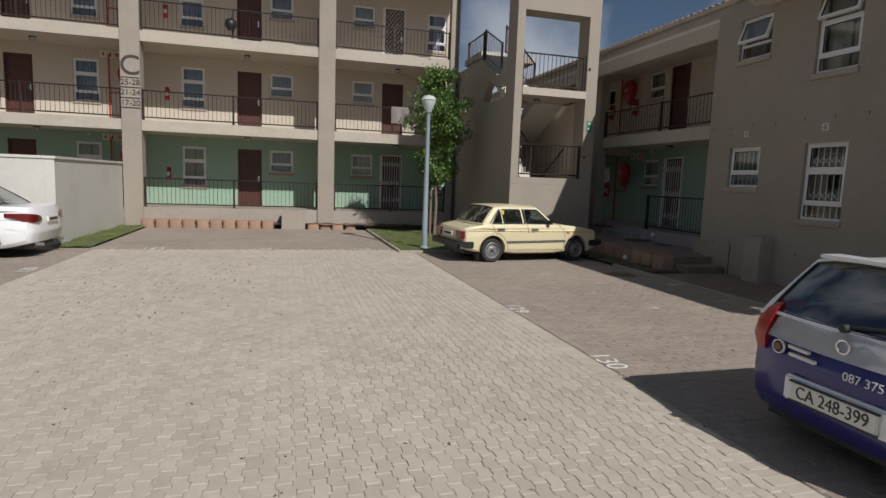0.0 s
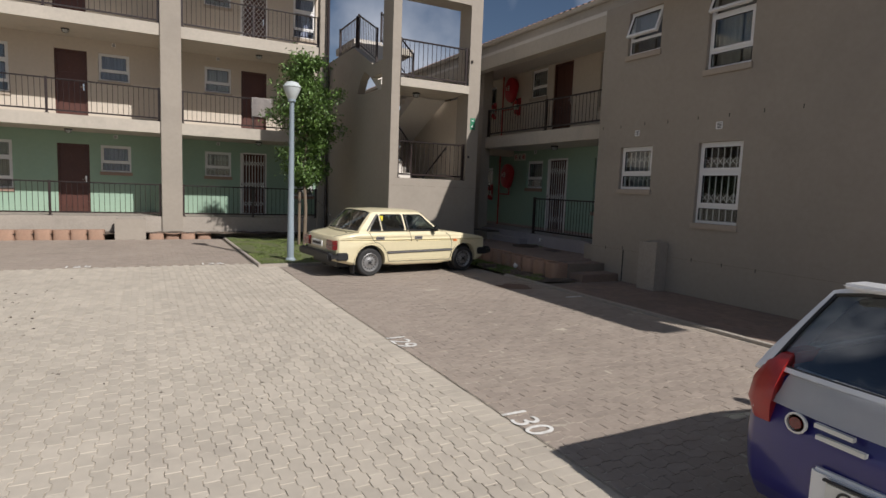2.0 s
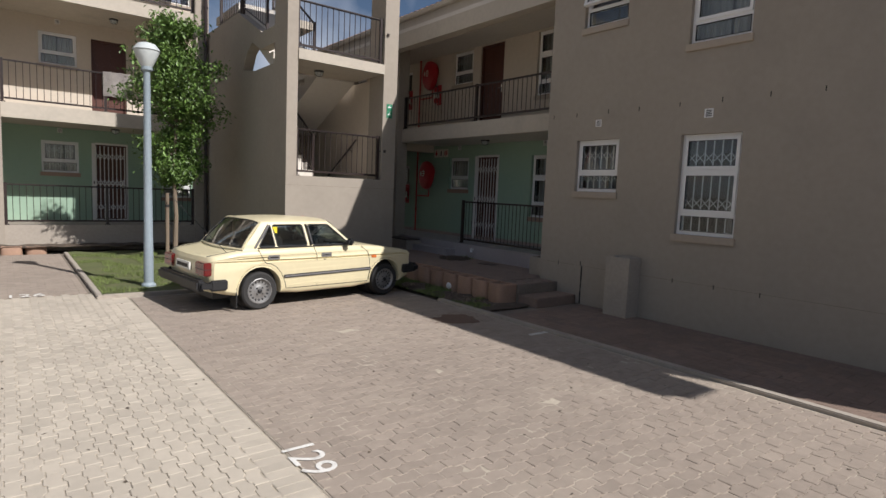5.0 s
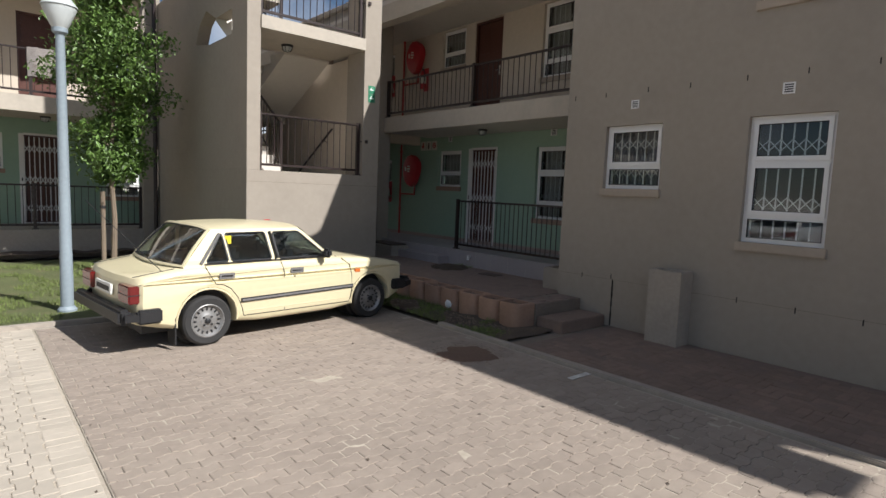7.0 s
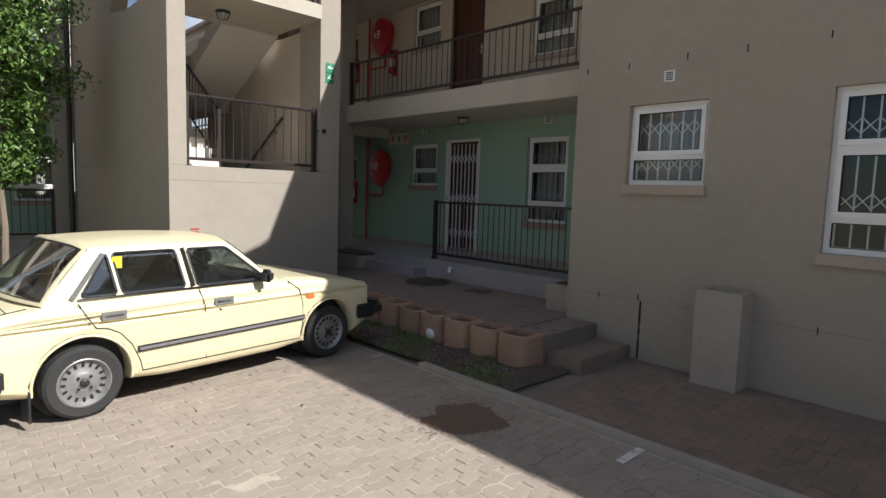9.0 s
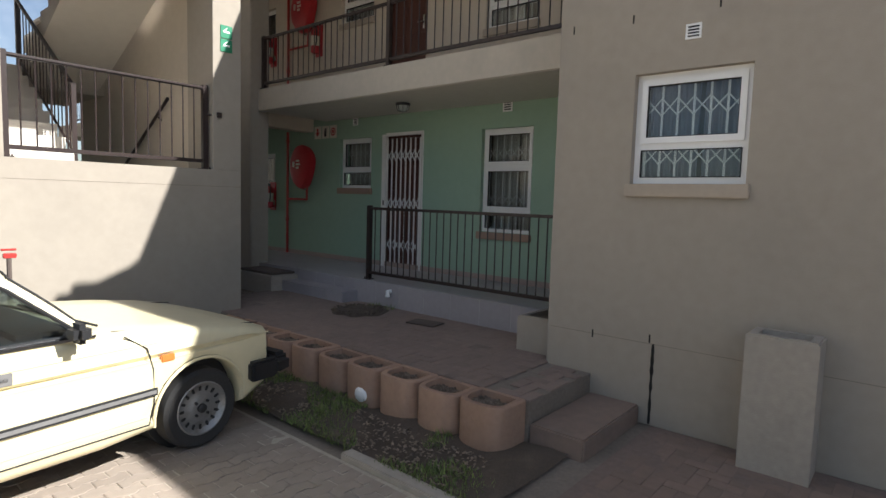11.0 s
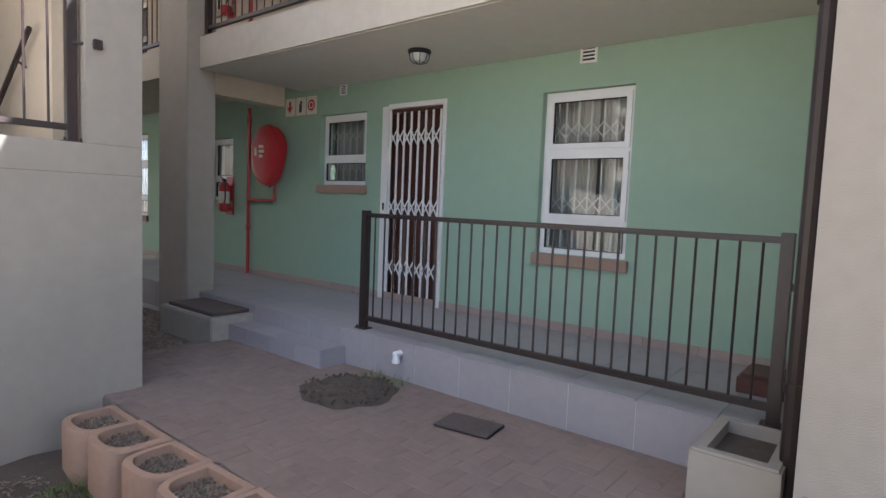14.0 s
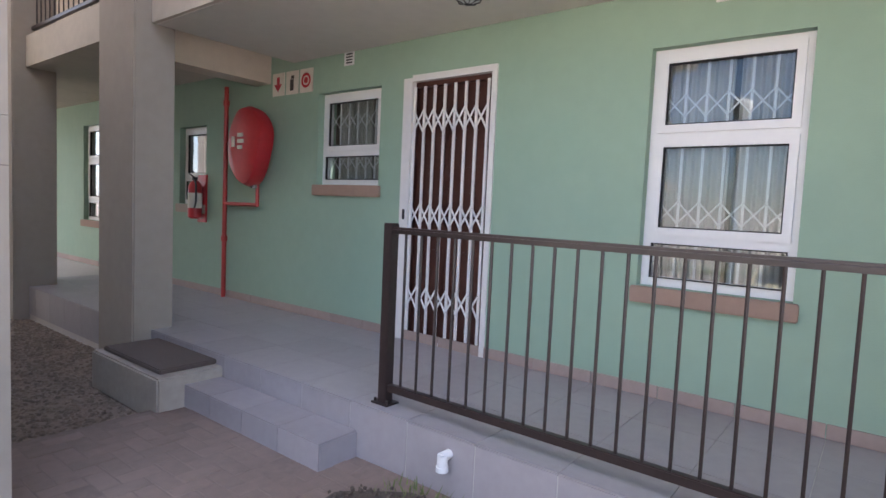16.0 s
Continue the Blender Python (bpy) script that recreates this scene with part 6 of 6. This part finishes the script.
for s in (-1, 1):
    bm, ends_ = bmesh.new(), []
    for y, xa, za, zb in ((0.46, -0.915, 0.73, 0.80), (0.62, -0.915, 0.71, 0.845), (0.76, -0.87, 0.70, 0.865), (0.835, -0.76, 0.72, 0.875), (0.875, -0.55, 0.79, 0.87)):
        ends_.append([bm.verts.new(p) for p in ((xa, s * y, za), (xa + 0.01, s * y, zb), (xa + 0.12, s * y * 0.96, zb), (xa + 0.12, s * y * 0.96, za))])
    for a, b in zip(ends_, ends_[1:]):
        for k in range(4):
            bm.faces.new((a[k], a[(k + 1) % 4], b[(k + 1) % 4], b[k]))
    bm.faces.new(ends_[0])
    bm.faces.new(ends_[-1])
    part("tail_lamp", bm, TAILRED, white_car, "red tail lamp", smooth=True)
    part("exhaust", tube(bmesh.new(), (-0.80, s * 0.5, 0.26), (-0.94, s * 0.5, 0.25), 0.035, 12), CHROME, white_car)
p_ = part("number_plate", B(-0.955, -0.92, -0.25, 0.25, 0.68, 0.79, bevel=0.004), PLATE, white_car)
part("plate_text", B(-0.958, -0.954, -0.2, 0.2, 0.71, 0.76), LETTER, p_)

# ---- bay numbers ----
def bay_number(body, x, y, turn):
    t = words("bay_number", body, 0.33, pose(x, y, G0 + 0.006, 0, 0, turn), WHITEPAINT, None, depth=0.001)
    return tagged(t, "worn white bay number painted on the paving", "marking", "bay numbers")


bay_number("129", 3.10, 7.05, -90)
bay_number("130", 3.10, 4.67, -90)
bay_number("126", 1.79, 13.86, 0)
bay_number("125", -0.57, 13.88, 0)
bay_number("124", -2.95, 13.88, 0)
bay_number("120", -4.30, 10.85, 90)
line = None
for x, y in ((6.97, 8.62),):
    if line is None:
        line = link("bay_line", B(-0.15, 0.15, -0.03, 0.03, 0, 0.003), WHITEPAINT)
        line.location = (x, y, G0 + 0.006)
        tagged(line, "short worn white line between parking bays", "marking", "bay lines")
# red sand by the kerb: a low heap thinning out into grains
def spill(x, y, rx, ry, n, seed):
    r = random.Random(seed)
    bm = bmesh.new()
    k = 48
    rings = []
    for f, z in ((0.0, 0.010), (0.45, 0.009), (0.75, 0.006), (1.0, 0.001)):
        rings.append([bm.verts.new((rx * f * (0.72 + 0.30 * noise.noise(Vector((math.cos(a) * 1.4, math.sin(a) * 1.4, seed))) + r.uniform(-0.06, 0.06) * (f == 1)) * math.cos(a),
                                    ry * f * (0.72 + 0.30 * noise.noise(Vector((math.cos(a) * 1.4, math.sin(a) * 1.4, seed))) + r.uniform(-0.06, 0.06) * (f == 1)) * math.sin(a), z)) for a in [2 * math.pi * i / k for i in range(k)]])
    for a, b in zip(rings, rings[1:]):
        for i in range(k):
            bm.faces.new((a[i], a[(i + 1) % k], b[(i + 1) % k], b[i]))
    bmesh.ops.remove_doubles(bm, verts=bm.verts, dist=0.0005)
    for _ in range(n):
        a, d = r.uniform(0, 6.2832), 0.6 + abs(r.gauss(0, 0.28))
        q = r.uniform(0.003, 0.008)
        c = Vector((rx * d * math.cos(a), ry * d * math.sin(a), 0.002))
        bm.faces.new([bm.verts.new(c + Vector(p) * q) for p in ((-1, -0.6, 0), (1, -0.8, 0), (0.8, 0.9, 0.1), (-0.7, 0.8, 0.1))])
    ob = setting(link("sand_spill", bm, REDSAND, smooth=True), "red sand spilt on the paving", "ground")
    ob.location = (x, y, G0 + 0.002)


spill(6.55, 9.80, 0.46, 0.38, 420, 3)

# ---- corridor tiles ----
TX = 0.42
tiles = setting(new("corridor_tiles"), "grey glazed tiles with pale grout on corridor and riser", "floor")
block("grout_floor", (9.882, 11.176, RY1 + 0.004, 25.9, F0 - 0.011, F0 - 0.004), GROUT, "pale grout bed of the corridor", "floor")
block("grout_riser", (9.8685, 9.899, RY1 + 0.004, 25.9, 0.2, F0 - 0.012), GROUT, "pale grout of the riser", "floor")
floor_tile, riser_tile = None, None
for j in range(22):
    y = 10.655 + j * TX
    for i in range(3):
        m = pose(9.868 + i * 0.437, y, F0 - 0.006)
        if floor_tile is None:
            floor_tile = part("tile", B(0, 0.433, 0, TX - 0.004, 0, 0.008), TILE, tiles)
            floor_tile.matrix_basis = m
        else:
            again(floor_tile, tiles, m)
    m = pose(9.866, y, 0.262)
    if riser_tile is None:
        riser_tile = part("tile", B(0, 0.012, 0, TX - 0.005, 0, 0.300), TILE, tiles)
        riser_tile.matrix_basis = m
    else:
        again(riser_tile, tiles, m)
skirt = None
for j in range(36):
    m = pose(11.168, 10.66 + j * TX, F0 + 0.004)
    if skirt is None:
        skirt = part("skirting_tile", B(0, 0.010, 0, TX - 0.005, 0, 0.075), SKIRT, tiles, "brown skirting tile")
        skirt.matrix_basis = m
    else:
        again(skirt, tiles, m)
stp = thing("tiled_step", "grey tiled step up to the corridor", "step", pose(9.60, 13.95, 0.262), kind="structure")
part("core", B(0.01, 0.262, 0.01, 1.38, 0, 0.148), GROUT, stp)
for j in range(4):
    part("tile", B(0, 0.26, j * 0.3475 + 0.002, j * 0.3475 + 0.3445, 0.149, 0.158), TILE, stp)
    part("tile", B(-0.002, 0.008, j * 0.3475 + 0.002, j * 0.3475 + 0.3445, 0, 0.148), TILE, stp)
part("tile", B(0.01, 0.262, -0.002, 0.008, 0, 0.148), TILE, stp)

# ---- paving ----
def wavy_outline(odd):
    """Outline of one interlocking paver, 0.097 by 0.194, lengthwise along y."""
    a, g = 0.010, 0.0022
    fr = (0.5, 0.7, 0.8, 1.2, 1.3, 1.5) if odd else (0.0, 0.2, 0.3, 0.7, 0.8, 1.0)
    of = (-a, -a, a, a, -a, -a) if odd else (a, a, -a, -a, a, a)
    ys = [f * 0.194 for f in fr]
    ys[0] += g
    ys[-1] -= g
    return [(o + g, y) for o, y in zip(of, ys)] [::-1] + [(0.097 + o - g, y) for o, y in zip(of, ys)]


def paver_data(outline, bev=0.004, h=0.016):
    """Top ring pulled in, chamfer ring, foot ring."""
    cx, cy = sum(p[0] for p in outline) / len(outline), sum(p[1] for p in outline) / len(outline)
    k = len(outline)
    v = [(cx + (x - cx) * (1 - bev / 0.055), cy + (y - cy) * (1 - bev / 0.11), 0.0) for x, y in outline]
    v += [(x, y, -0.003) for x, y in outline] + [(x, y, -h) for x, y in outline]
    f = [tuple(range(k))]
    for r in (0, k):
        f += [(r + i, r + k + i, r + k + (i + 1) % k, r + (i + 1) % k) for i in range(k)]
    return np.array(v), f


SHAPES = [paver_data(wavy_outline(0)), paver_data(wavy_outline(1))]
CROSS = [paver_data([(y, x) for x, y in wavy_outline(k)][::-1]) for k in (0, 1)]
CROSS.append(paver_data([(0.002, 0.002), (0.094, 0.002), (0.094, 0.094), (0.002, 0.094)]))
RECTS = [paver_data([(0.002, 0.002), (0.198, 0.002), (0.198, 0.098), (0.002, 0.098)], 0.004), paver_data([(0.002, 0.002), (0.098, 0.002), (0.098, 0.198), (0.002, 0.198)], 0.004)]


def lay(name, cells, shapes, z, near, mat_far, mat_near, parent, seed):
    """Lays pavers; those that near(x, y) picks are parts of their own, the rest one part."""
    r = random.Random(seed)
    vs, fs, base = [], [], 0
    meshes = []
    for v, f in shapes:
        me = bpy.data.meshes.new("paver")
        me.from_pydata([tuple(p) for p in v], [], f)
        me.materials.append(mat_near)
        meshes.append(me)
    count = 0
    for x, y, kind in cells:
        dz, tx, ty = r.uniform(-0.002, 0.0015), r.uniform(-0.012, 0.012), r.uniform(-0.012, 0.012)
        if near(x, y) and count < 300:
            o = new("paver", meshes[kind])
            o.parent = parent
            o.matrix_basis = pose(x, y, z + dz, math.degrees(tx) * 0.6, math.degrees(ty) * 0.6, 0)
            count += 1
            continue
        v, f = shapes[kind]
        w = v + np.array((x, y, z + dz))
        w[:, 2] += (v[:, 0] - 0.055) * ty + (v[:, 1] - 0.11) * tx
        vs.append(w)
        fs += [tuple(i + base for i in q) for q in f]
        base += len(v)
    me = bpy.data.meshes.new(name)
    me.from_pydata(np.concatenate(vs).tolist(), [], fs)
    me.materials.append(mat_far)
    o = new(name, me)
    o.parent = parent
    o["kind"] = "stuff"
    return o


def wavy_cells(x0, x1, y0, y1):
    for i in range(int(round((x1 - x0) / 0.097))):
        for j in range(int((y1 - y0) / 0.194)):
            yield x0 + i * 0.097, y0 + j * 0.194, i % 2


def cross_cells(x0, x1, y0, y1):
    n = int((x1 - x0) / 0.194)
    for j in range(int((y1 - y0) / 0.097)):
        for i in range(n - j % 2):
            yield x0 + i * 0.194, y0 + j * 0.097, j % 2
        if j % 2:
            yield x0, y0 + j * 0.097, 2
            yield x0 + n * 0.194 - 0.097, y0 + j * 0.097, 2


def herring(x0, x1, y0, y1):
    n, m = int((x1 - x0) / 0.1), int((y1 - y0) / 0.1)
    for a in range(n):
        for b in range(m):
            c = (a - b) % 4
            if c == 0 and a + 1 < n:
                yield x0 + a * 0.1, y0 + b * 0.1, 0
            elif c == 3 and b + 1 < m:
                yield x0 + a * 0.1, y0 + b * 0.1, 1


def rows_of(x0, x1, y0, y1):
    for b in range(int((y1 - y0) / 0.1)):
        for a in range(int((x1 - x0) / 0.2)):
            yield x0 + a * 0.2, y0 + b * 0.1, 0


def never(x, y):
    return False


drive = block("pavement_pale", (-4.15, 3.02, -4, 13.75, G0 - 0.028, G0 - 0.010), JOINTP, "pale interlocking concrete pavers", "pavement")
lay("pavers", wavy_cells(-4.087, 2.80, -2.6, 13.7), SHAPES, G0, lambda x, y: 0.2 < x < 2.6 and 2.4 < y < 5.2, PALE, PALEO, drive, 1)
lay("border_pavers", rows_of(2.80, 3.01, -2.6, 13.7), RECTS, G0, never, PALE, PALEO, drive, 2)
patch("joint_sand", 3.025, 7.135, -1.5, 13.2, G0 - 0.0048, JOINTP, "pale sand swept into the joints of the bays", "sand", 9, 0.005)
patch("joint_sand", -4.14, 3.015, -2.6, 13.7, G0 - 0.0065, JOINTP, "pale sand in the joints of the drive", "sand", 12, 0.005)
bays = block("pavement_dark", (3.022, 7.138, -4, 13.2, G0 - 0.028, G0 - 0.010), JOINTP, "worn brown-grey interlocking bay pavers", "pavement")
lay("pavers", cross_cells(3.03, 7.14, -1.5, 13.2), CROSS, G0, never, DARKP, DARKP, bays, 3)
bay_n = block("pavement_north", (-4.24, 2.61, 13.752, 19.24, G0 - 0.028, G0 - 0.010), JOINT, "worn brown-grey bay pavers before the flats", "pavement")
lay("pavers", cross_cells(-4.23, 2.6, 13.76, 19.2), CROSS, G0, never, DARKP, DARKP, bay_n, 4)
bay_w = block("pavement_west", (-12, -4.152, -4, 14.28, G0 - 0.028, G0 - 0.010), JOINT, "worn brown-grey bay pavers", "pavement")
lay("pavers", wavy_cells(-9.0, -4.17, 5.0, 14.2), SHAPES, G0, never, DARKP, DARKP, bay_w, 5)
wk = block("pavement_walk", (7.242, 9.148, -4, 9.98, G0 - 0.028, G0 - 0.008), JOINT, "buff brick paved walkway along the wall", "pavement")
lay("pavers", herring(7.25, 9.14, 0.0, 9.7), RECTS, G0 + 0.004, lambda x, y: y > 7.0, WALKPI, WALKP, wk, 6)
DUST = material("dusty joint sand", (0.20, 0.148, 0.12), 0.97, 0.2, 8, 0.3, 220)
patch("joint_sand", 8.195, 9.862, 10.63, 15.39, 0.2725, DUST, "dust swept into the terrace joints", "sand", 15, 0.004)
patch("joint_sand", 7.25, 9.14, 0.0, 9.7, G0 + 0.0012, DUST, "dust swept into the walkway joints", "sand", 16, 0.006)
tp = setting(new("terrace_paving"), "buff brick pavers on the terrace", "pavement")
lay("pavers", herring(8.19, 9.87, 10.62, 15.40), RECTS, 0.275, lambda x, y: y < 14.4, REDPI, REDP, tp, 7)
lay("pavers", herring(8.19, 9.14, 10.22, 10.62), RECTS, 0.275, never, REDPI, REDP, tp, 8)
